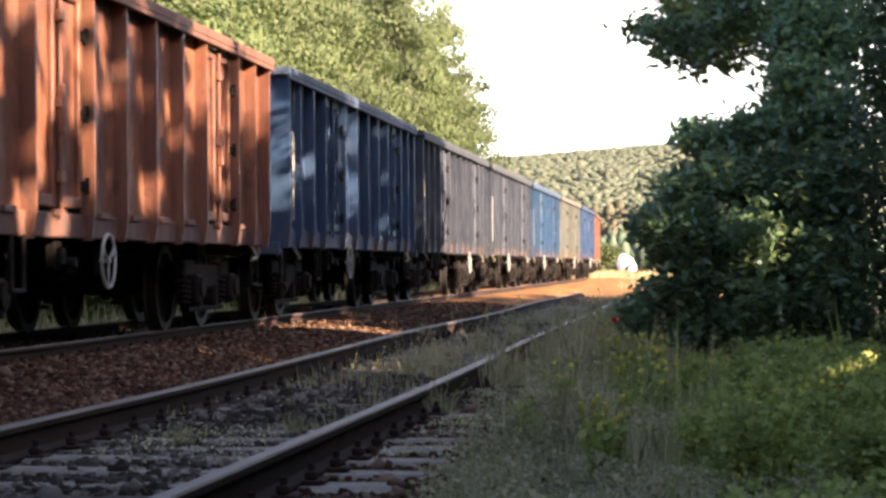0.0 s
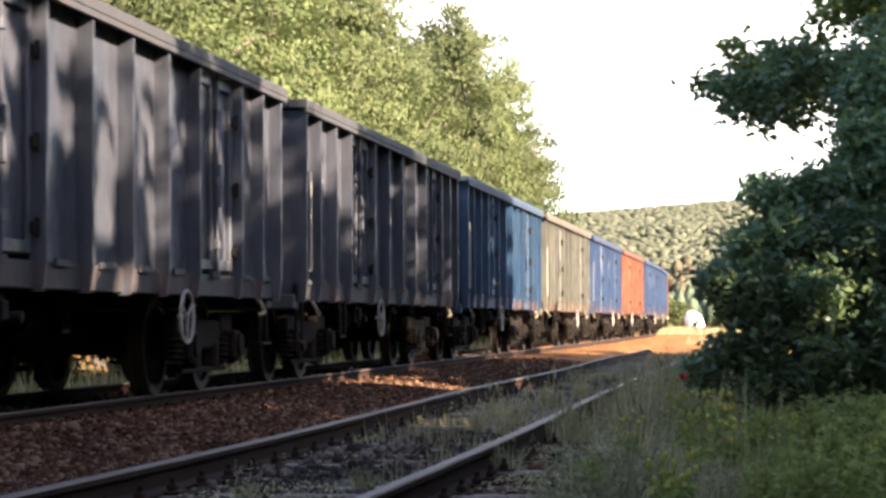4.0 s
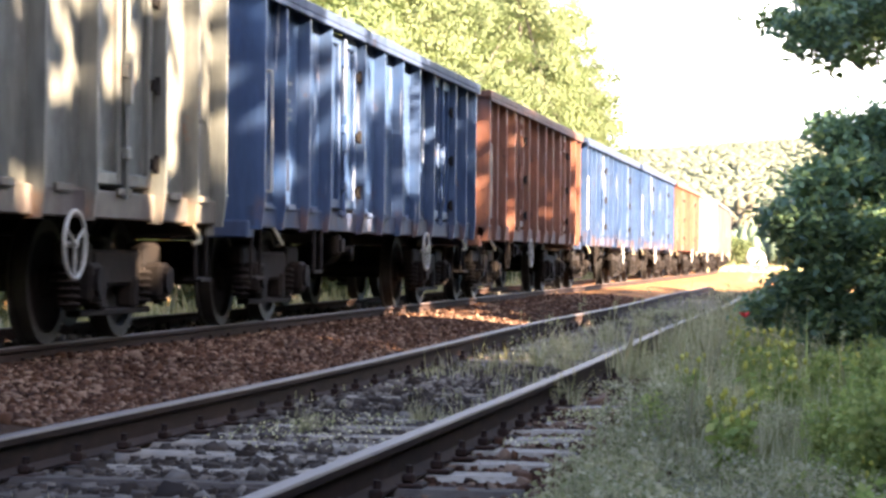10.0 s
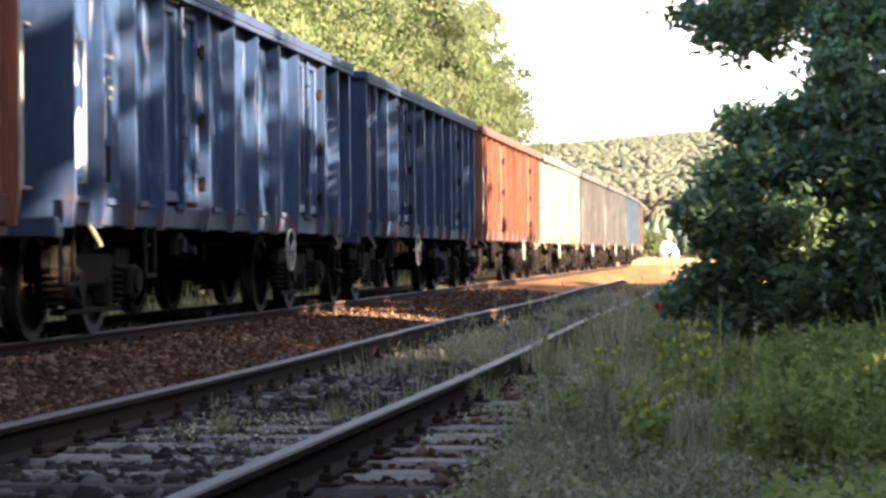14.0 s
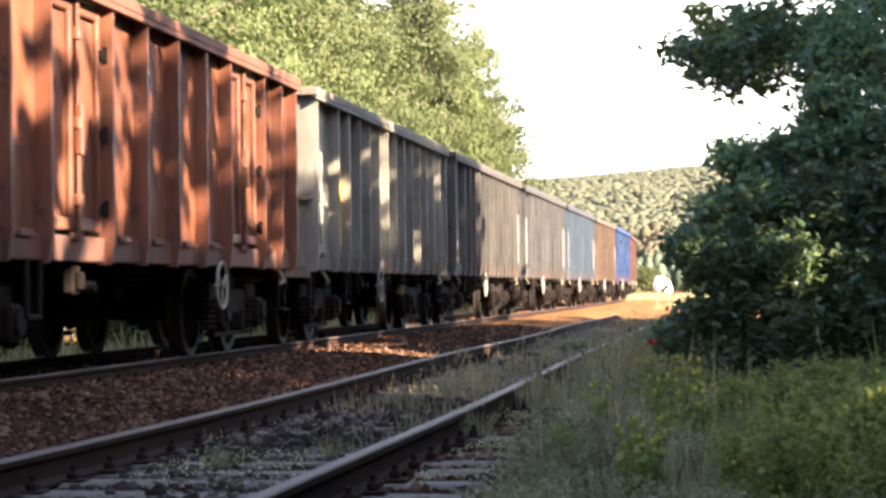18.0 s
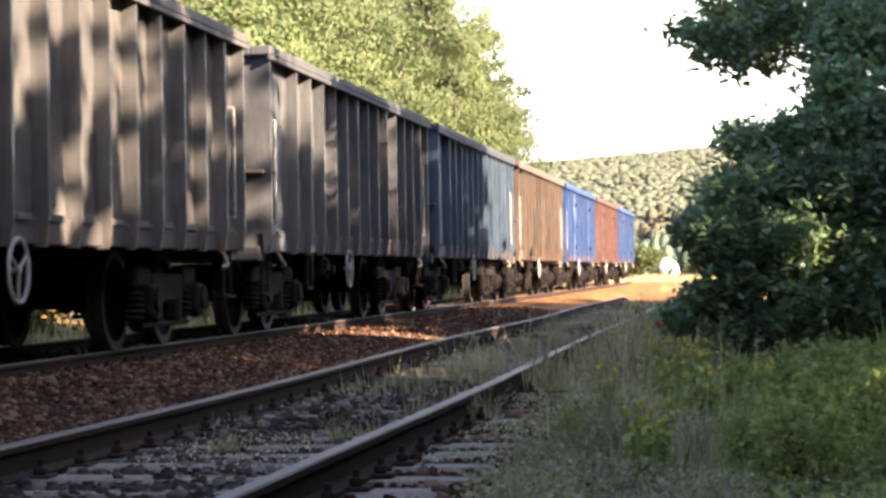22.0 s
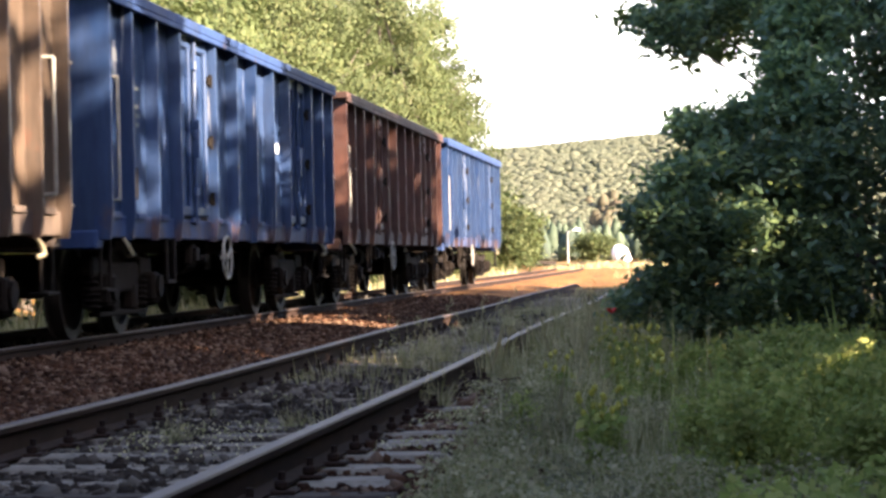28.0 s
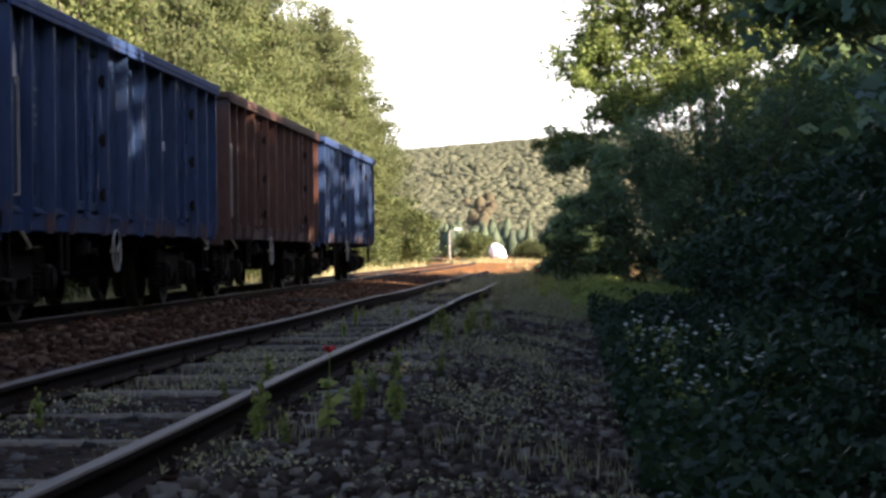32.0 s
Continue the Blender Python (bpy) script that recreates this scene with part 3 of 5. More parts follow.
def forest_left():
    kinds = [build_tree("tree", 20, 15, 3.4, 17000, 0.18, L_FOREST, low=0.05, clumps=240, spread=0.36, facing=True),
             build_tree("tree", 21, 17, 3.1, 17000, 0.18, L_FOREST, low=0.10, clumps=240, spread=0.36, facing=True),
             build_tree("tree", 22, 13, 3.6, 17000, 0.18, L_LIGHT, low=0.03, clumps=240, spread=0.36, facing=True),
             build_tree("tree", 23, 18, 2.6, 16000, 0.18, L_FOREST, low=0.15, clumps=150, spread=0.34, facing=True)]
    rnd = random.Random(5)
    first = set()
    for row, (u, dy) in enumerate(((-15.5, 4.6), (-20.0, 7.5), (-26.0, 12.0))):
        y = 8.0
        while y < 150 - row * 2:
            i = rnd.randrange(4)
            x = u + rnd.uniform(-1.2, 1.2) + 0.3 * bend(y) - 0.45 * smooth(118, 138, y)
            k = rnd.uniform(0.85, 1.12) * (1.0 if row else 0.92) * (1 + 0.10 * smooth(115, 140, y))
            m = pose(x, y + rnd.uniform(-1, 1), ground_z(x, y), rnd.uniform(-3, 3), rnd.uniform(-3, 3), rnd.uniform(0, 360)) @ Matrix.Scale(k, 4)
            if i not in first:
                first.add(i)
                ob = kinds[i]
                ob.matrix_basis = m
            else:
                ob = copy_thing(kinds[i], m)
                ob.matrix_basis = m
            tagged(ob, "tall deciduous tree with sunlit green foliage behind the train", "tree", "trees of the forest edge")
            y += dy * rnd.uniform(0.8, 1.2)
    # low trees and shrubs past the end of the wood and along its foot
    low = build_tree("shrub", 31, 4.2, 2.0, 4200, 0.26, L_LIGHT, low=0.0, trunk=0.07, clumps=70, spread=0.35)
    spots = [(-10.6, 168, 1.35), (-12.5, 172, 1.6), (-9.6, 182, 1.1), (-11.0, 160, 1.2), (-14, 165, 1.8), (-9.4, 196, 1.0), (-12, 190, 1.4)]
    y = 14.0
    while y < 158:
        spots.append((-12.6 + rnd.uniform(-0.8, 0.6), y, rnd.uniform(0.4, 0.8)))
        y += rnd.uniform(3.5, 6.5)
    for i, (u, y, k) in enumerate(spots):
        x = u + bend(y)
        m = pose(x, y, ground_z(x, y) - 0.1, 0, 0, rnd.uniform(0, 360)) @ Matrix.Scale(k, 4)
        ob = low if i == 0 else copy_thing(low, m)
        ob.matrix_basis = m
        tagged(ob, "bright green leafy shrub at the foot of the wood", "shrub", "shrubs along the wood")


forest_left()


def far_wood():
    """The wooded hill: lumpy crowns with loose leaves round them, joined into three sheets of foliage."""
    rng = np.random.default_rng(9)
    nu, nv = 7, 4
    u = np.arange(nu) * 2 * np.pi / nu
    v = np.linspace(-0.55, 1.35, nv)
    dome = np.stack([np.outer(np.cos(v), np.cos(u)), np.outer(np.cos(v), np.sin(u)), np.outer(np.sin(v), np.ones(nu))], -1).reshape(-1, 3)
    quads = np.array([(a * nu + b, a * nu + (b + 1) % nu, (a + 1) * nu + (b + 1) % nu, (a + 1) * nu + b) for a in range(nv - 1) for b in range(nu)])
    for name, n, mat, tall, wide, near, far in (("far_wood", 12500, L_FARHAZE, 1.0, 1.1, 350, 548), ("far_conifers", 150, L_FARDARK, 5.2, 1.2, 340, 372), ("far_bare_trees", 16, L_FARBROWN, 2.4, 1.2, 395, 430)):
        Vs, Ps, Ns = [], [], []
        for _ in range(n):
            y = rng.uniform(near, far)
            x = (rng.uniform(-0.16, 0.12) if mat is not L_FARBROWN else rng.uniform(-0.046, -0.034)) * y
            h, w = tall * rng.uniform(0.75, 1.25), wide * rng.uniform(0.7, 1.25)
            d = dome * rng.uniform(0.78, 1.12, (len(dome), 1))
            if tall == 5.2:
                d[:, :2] *= (1.0 - 0.4 * np.clip(d[:, 2:], 0, 1))
            c = np.array((x, y, ground_z(x, y) + h * 0.45))
            Vs.append(c + d * np.array((w, w, h * 0.55)))
            k = rng.integers(0, len(dome), 6)
            Ps.append(c + d[k] * np.array((w, w, h * 0.55)) * rng.uniform(0.95, 1.12, (6, 1)) + rng.normal(size=(6, 3)) * 0.25)
            Ns.append(dome[k] + np.array((0, 0, 0.4)))
        V = np.concatenate(Vs)
        Fc = (np.arange(n)[:, None, None] * len(dome) + quads[None]).reshape(-1, 4)
        me = bpy.data.meshes.new(name)
        me.vertices.add(len(V))
        me.vertices.foreach_set("co", V.reshape(-1).astype(np.float32))
        me.loops.add(Fc.size)
        me.loops.foreach_set("vertex_index", Fc.reshape(-1).astype(np.int32))
        me.polygons.add(len(Fc))
        me.polygons.foreach_set("loop_start", np.arange(0, Fc.size, 4, dtype=np.int32))
        me.polygons.foreach_set("use_smooth", np.ones(len(Fc), bool))
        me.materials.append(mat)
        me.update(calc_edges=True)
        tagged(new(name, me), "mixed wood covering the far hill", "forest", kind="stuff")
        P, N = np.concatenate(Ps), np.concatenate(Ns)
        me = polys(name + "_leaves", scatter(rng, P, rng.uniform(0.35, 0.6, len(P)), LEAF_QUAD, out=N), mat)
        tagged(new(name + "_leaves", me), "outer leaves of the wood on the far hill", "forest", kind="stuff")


far_wood()


def taper(bm, pts, r, n=7):
    """One bent limb that thins towards its tip."""
    rings = []
    for i, p in enumerate(pts):
        d = (pts[min(i + 1, len(pts) - 1)] - pts[max(i - 1, 0)]).normalized()
        u = d.orthogonal().normalized()
        if rings:
            u = (old - d * old.dot(d)).normalized()
        old = u
        v = d.cross(u)
        k = r * (1 - 0.9 * i / (len(pts) - 1))
        rings.append([bm.verts.new(p + (u * math.cos(a) + v * math.sin(a)) * k) for a in (2 * math.pi * j / n for j in range(n))])
    for a, b in zip(rings, rings[1:]):
        for j in range(n):
            bm.faces.new((a[j], a[(j + 1) % n], b[(j + 1) % n], b[j]))
    bm.faces.new(rings[-1])


def limb_bush(name, label, seed, base, balls, leaves, size, mat, limbs, shape=LEAF_OAK):
    """A shrub or tree whose crown is a set of leafy masses: (centre, radii, share)."""
    rng = np.random.default_rng(seed)
    t = tagged(new(name), label, "tree")
    t.location = base
    b = Vector(base)
    rnd = random.Random(seed)
    for tip, r in limbs:
        bm = bmesh.new()
        tip = Vector(tip) - b
        pts = [Vector((0, 0, -0.3))]
        for i in range(1, 6):
            k = i / 5
            pts.append(Vector((tip.x * k ** 1.2, tip.y * k ** 1.2, tip.z * k ** 0.8)) + Vector((rnd.uniform(-1, 1), rnd.uniform(-1, 1), rnd.uniform(-1, 1))) * 0.09 * (i < 5))
        taper(bm, pts, r)
        part("limb", bm, M_BARK, t)
    tot = sum(b[2] for b in balls)
    for c, rad, share, *big in balls:
        n = int(leaves * share / tot)
        leaf = size * (big[0] if big else 1.0)
        P = crown_points(rng, n, np.asarray(c) - np.asarray(base), rad, max(8, int(n / 38)), 0.07 + 0.05 * min(rad), None, 0.2, 0.9)
        lo = ground_z(c[0], c[1]) + 0.05 - base[2]
        P[:, 2] = np.maximum(P[:, 2], lo + rng.random(n) * 0.2)
        part("foliage", polys("foliage", scatter(rng, P, rng.uniform(0.65, 1.25, n) * leaf, LEAF_OAK if big else shape, 0.5), mat), None, t)
    return t


OAK_LABEL = "dense dark green oak thicket overhanging the verge beside the track"
def thicket_masses():
    """Leafy masses of the thicket: sprays that reach over the verge in front, deep masses behind."""
    out = []
    # across, height, half width, half height of the sprays; the upper ones lean farther back
    for x, z, w, h in ((-0.02, 2.64, 0.34, 0.10), (-0.24, 2.55, 0.13, 0.05), (-0.30, 2.44, 0.05, 0.05), (-0.03, 2.44, 0.09, 0.06), (0.33, 2.80, 0.26, 0.15), (0.12, 2.86, 0.2, 0.06),
                       (-0.42, 2.62, 0.08, 0.05), (0.88, 2.6, 0.44, 0.45), (0.72, 2.18, 0.26, 0.2), (1.02, 1.95, 0.3, 0.38), (0.58, 1.88, 0.2, 0.14),
                       (0.34, 1.78, 0.2, 0.12), (0.06, 1.71, 0.18, 0.08), (-0.08, 1.74, 0.07, 0.05), (0.16, 1.42, 0.33, 0.24), (-0.22, 1.33, 0.16, 0.14),
                       (0.58, 1.38, 0.38, 0.34), (1.0, 1.38, 0.34, 0.38), (-0.06, 1.03, 0.28, 0.17), (-0.44, 1.05, 0.13, 0.08), (0.38, 0.92, 0.42, 0.24),
                       (0.85, 0.78, 0.38, 0.28), (-0.26, 0.83, 0.14, 0.12), (0.02, 0.64, 0.33, 0.19), (0.48, 0.46, 0.42, 0.28), (1.0, 0.37, 0.33, 0.36),
                       (-0.33, 0.46, 0.17, 0.14), (-0.55, 0.3, 0.13, 0.06), (-0.12, 0.24, 0.28, 0.21), (0.3, 0.1, 0.38, 0.23), (0.76, -0.08, 0.33, 0.23),
                       (0.1, -0.06, 0.22, 0.12), (0.48, -0.2, 0.18, 0.13), (0.86, -0.34, 0.22, 0.14), (1.12, -0.25, 0.2, 0.28)):
        k = 1 + 0.045 * max(0.0, z - 1.0)
        out.append(((x * k, 19.5 * k, 0.72 + (z - 0.72) * k), (w * k, 0.45 + 0.3 * w, h * k), (0.05 + 4.5 * w * h) if z > 2.4 and x < 0.5 else (0.2 + 8.0 * w * h)))
    return out + [((1.95, 20.2, 1.6), (1.4, 1.6, 1.3), 2.0), ((1.75, 22.5, 3.0), (1.0, 1.0, 1.1), 2.4), ((1.25, 20.9, 0.75), (0.9, 0.8, 0.8), 1.3),
                  ((0.85, 21.0, 1.3), (0.5, 0.6, 0.4), 0.7)]


limb_bush("oak_thicket", OAK_LABEL, 41, (2.6, 20.5, -0.2), thicket_masses(),
          72000, 0.088, L_OAK, [((0.3, 19.5, 1.0), 0.05), ((1.6, 20, 2.2), 0.07), ((-0.2, 19.6, 0.9), 0.035),
                                 ((-0.2, 19.5, 0.3), 0.035), ((-0.25, 21.1, 2.7), 0.04), ((-0.2, 20.2, 1.75), 0.03)])
limb_bush("shaded_oak", "spreading oak beside the verge, deep shade put into its leaf colour", 46, (4.0, 20.0, -0.2),
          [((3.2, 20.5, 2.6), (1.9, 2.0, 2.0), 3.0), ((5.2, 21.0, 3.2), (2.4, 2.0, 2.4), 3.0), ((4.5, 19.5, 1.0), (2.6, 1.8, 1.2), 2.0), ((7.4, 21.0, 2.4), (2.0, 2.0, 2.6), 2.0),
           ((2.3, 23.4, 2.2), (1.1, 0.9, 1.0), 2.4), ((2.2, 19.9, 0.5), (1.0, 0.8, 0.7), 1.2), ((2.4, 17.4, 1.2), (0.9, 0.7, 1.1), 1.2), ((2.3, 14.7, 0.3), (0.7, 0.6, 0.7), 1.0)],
          56000, 0.09, L_OAKSHADE, [((3.4, 20.6, 4.0), 0.12), ((5.2, 21, 4.6), 0.12), ((2.4, 20.0, 2.2), 0.08), ((2.5, 18.0, 1.4), 0.05)])
limb_bush("oak_tree", "taller light green oak tree with open crown behind the thicket", 42, (3.6, 27.0, -0.2),
          [((0.12, 26.5, 3.32), (1.05, 0.9, 0.58), 0.46, 1.2), ((1.5, 26.5, 4.2), (1.2, 1.4, 0.9), 1.2), ((1.2, 27, 6.2), (1.7, 1.6, 1.3), 1.6),
           ((3.2, 27.2, 7.6), (2.2, 2.0, 1.8), 2.2), ((3.0, 27, 5.0), (1.8, 1.8, 1.4), 1.4), ((5.0, 27.5, 6.4), (2.2, 2.0, 2.0), 2.0), ((2.0, 27.2, 9.2), (1.9, 1.8, 1.4), 1.5),
           ((4.2, 27.4, 10.4), (2.0, 1.8, 1.4), 1.5), ((3.4, 27.0, 6.2), (2.0, 1.2, 1.6), 1.6), ((1.4, 27.0, 7.8), (1.6, 1.2, 1.2), 1.2), ((0.6, 26.8, 5.2), (1.2, 1.0, 0.9), 1.0), ((3.9, 25.4, 4.6), (1.7, 1.2, 1.3), 1.8)],
          95000, 0.12, L_OAKTREE, [((0.3, 26.5, 3.5), 0.05), ((1.2, 27, 6.0), 0.1), ((3.2, 27.2, 10.2), 0.2), ((5.0, 27.5, 7.0), 0.1), ((2.0, 27.2, 9.0), 0.1)], LEAF_QUAD)


limb_bush("oak_sapling", "low oak with a branch reaching over the path", 44, (3.3, -22.5, -0.2),
          [((1.15, -22.5, 1.78), (0.45, 0.4, 0.14), 1.0), ((2.2, -22.5, 1.7), (0.7, 0.6, 0.4), 1.2), ((3.4, -22.5, 1.9), (1.0, 1.0, 0.9), 2.0)],
          5200, 0.09, L_OAK, [((0.85, -22.5, 1.8), 0.03), ((3.3, -22.4, 2.6), 0.05)])


# Out of view: a canopy added to block sky light over the rear verge.
limb_bush("overhanging_oak", "unseen oak canopy added above the path to darken the verge", 45, (5.2, -12.0, -0.2),
          [((3.2, -20, 4.7), (2.0, 3.6, 0.8), 1.0), ((3.4, -13, 4.9), (2.1, 4.0, 0.9), 1.2), ((3.6, -6, 5.4), (2.0, 3.6, 0.9), 1.0), ((5.6, -12, 5.2), (2.2, 5.0, 1.4), 1.2), ((3.8, 0, 5.9), (1.8, 3.0, 0.8), 0.8)],
          26000, 0.2, L_OAK, [((3.2, -19, 4.6), 0.14), ((3.4, -12, 4.8), 0.16), ((3.6, -5, 5.3), 0.14), ((5.6, -12, 5.6), 0.2)])


def right_wood():
    """The trees on the sunny side, whose crowns throw the dappled shade."""
    kinds = [build_tree("broadleaf_tree", 51, 11, 3.0, 7600, 0.34, L_OAK, low=0.46, clumps=70, spread=0.42),
             build_tree("broadleaf_tree", 52, 12.5, 3.2, 8000, 0.34, L_LIGHT, low=0.42, clumps=72, spread=0.42)]
    rnd = random.Random(12)
    used = 0
    for u, y0, y1, dy in ((10.0, -48, 21, 5.2), (10.2, 30, 36, 5.0), (14.5, -45, 12, 8.0), (12.0, -44, 1, 4.4), (7.4, -46, -6, 6.4), (9.4, 2.5, 9, 4.6), (9.6, 36, 57, 2.6), (9.0, 27, 36, 2.4), (8.4, 34, 52, 3.4), (11.2, 13.0, 20, 4.6)):
        y = y0
        while y < y1:
            i = rnd.randrange(2)
            x = u + rnd.uniform(-0.8, 0.8)
            m = pose(x, y, ground_z(x, y), 0, 0, rnd.uniform(0, 360)) @ Matrix.Scale(rnd.uniform(0.85, 1.1) * (0.9 if 15 < y < 26 else 0.64 if y > 25 and u < 9.7 else 1.0), 4)
            if used < 2 and kinds[used] is not None and i == used:
                ob = kinds[i]
                used += 1
            else:
                ob = copy_thing(kinds[i], m)
            ob.matrix_basis = m
            tagged(ob, "broadleaf tree in the wood on the sunny side of the line", "tree", "trees beside the siding")
            y += dy * rnd.uniform(0.8, 1.2)
    # Shrub row added to block low sky light and sun from the right.
    hedge = build_tree("shrub", 53, 3.5, 1.8, 3600, 0.3, L_OAK, low=0.0, trunk=0.08, clumps=60, spread=0.35)
    for i, y in enumerate(np.arange(-52, 46, 2.3)):
        x = 8.4 + rnd.uniform(-0.5, 0.9)
        m = pose(x, y, ground_z(x, y), 0, 0, rnd.uniform(0, 360)) @ Matrix.Scale(rnd.uniform(0.85, 1.1) * (1.75 if 24 < y < 46 else 1.5), 4)
        ob = copy_thing(hedge, m) if i else hedge
        ob.matrix_basis = m
        tagged(ob, "dense dark green shrub along the wood beside the siding", "shrub", "shrubs beside the siding")


right_wood()


def sun_gaps():
    """Openings in the foliage through which the sun reaches the track bed and the train."""
    rnd = random.Random(77)
    gaps = [((-5.7, 33.2, -0.1), 0.42), ((-5.1, 31.2, -0.1), 0.42), ((-4.6, 30.0, -0.1), 0.3), ((-2.8, 19.9, -0.16), 0.24), ((-0.32, 19.4, -0.32), 0.22), ((-0.08, 18.3, -0.32), 0.2)]
    for n, y0, y1, big in ((16, 14.5, 19.0, 0.24), (15, 19.0, 25.5, 0.19), (20, 25.5, 47.0, 0.15)):      # ragged openings above the train
        for _ in range(n):
            y, z = rnd.uniform(y0, y1), rnd.uniform(0.9, 3.3)
            for _ in range(4):
                gaps.append(((-5.07, y + rnd.gauss(0, 0.22), z + rnd.gauss(0, 0.3)), rnd.uniform(0.4, 1.0) * big))
    gaps += [((rnd.uniform(0.15, 1.0), rnd.uniform(11.5, 16.5), 0.0), rnd.uniform(0.1, 0.22)) for _ in range(18)]      # on the herbs
    gaps += [((rnd.uniform(-0.8, 0.1), rnd.uniform(14, 26), -0.1), rnd.uniform(0.1, 0.2)) for _ in range(8)]
    gaps += [((rnd.uniform(-0.35, 0.9), 19.2, rnd.uniform(0.3, 2.6)), rnd.uniform(0.08, 0.2)) for _ in range(26)]      # flecks on the thicket
    gaps += [((rnd.uniform(-0.3, 3.2), 26.6, rnd.uniform(3.0, 9.5)), rnd.uniform(0.3, 0.6)) for _ in range(16)]         # and on the tall oak
    O = np.array([g[0] for g in gaps])
    r2 = np.array([g[1] for g in gaps]) ** 2
    d = np.array(SUN_DIR)
    bpy.context.view_layer.update()
    for ob in list(scene.objects):
        if ob.type != "MESH" or ob.name.split(".")[0] not in ("crown", "foliage"):
            continue
        m = np.array(ob.matrix_world)
        if m[0, 3] < -2 or not -60 < m[1, 3] < 60:
            continue
        me = ob.data
        k = me.polygons[0].loop_total
        V = np.empty(len(me.vertices) * 3, np.float32)
        me.vertices.foreach_get("co", V)
        V = V.reshape(-1, k, 3)
        C = V.mean(1) @ m[:3, :3].T + m[:3, 3]
        cut = np.zeros(len(C), bool)
        for o, rr in zip(O, r2):
            q = C - o
            along = q @ d
            cut |= (along > 0.25) & ((q * q).sum(1) - along * along < rr)
        if cut.any():
            ob.data = polys(me.name, V[~cut], me.materials[0])


sun_gaps()
# ---------------------------------------------------------------- the train
BODY_L, PITCH = 12.7, 14.04      # body length, length over buffers
HALF, FIN = 1.32, 0.13           # half width of the plate, depth of the posts
Z_SILL, Z_TOP = 0.92, 3.13       # over the rail head
# y runs back from the leading end of the body


def side_layout(kind):
    """Posts and doors along one side."""
    if kind == "door":
        return [0.0, 0.85, 1.85, 2.85, 4.6, 5.75, 6.9, 8.05, 9.15, 10.85, 11.8, BODY_L], [(2.95, 4.5), (9.25, 10.75)]
    n = 14
    return [0.0, 1.55] + [1.55 + (BODY_L - 1.55) * i / (n - 1) for i in range(1, n)], []


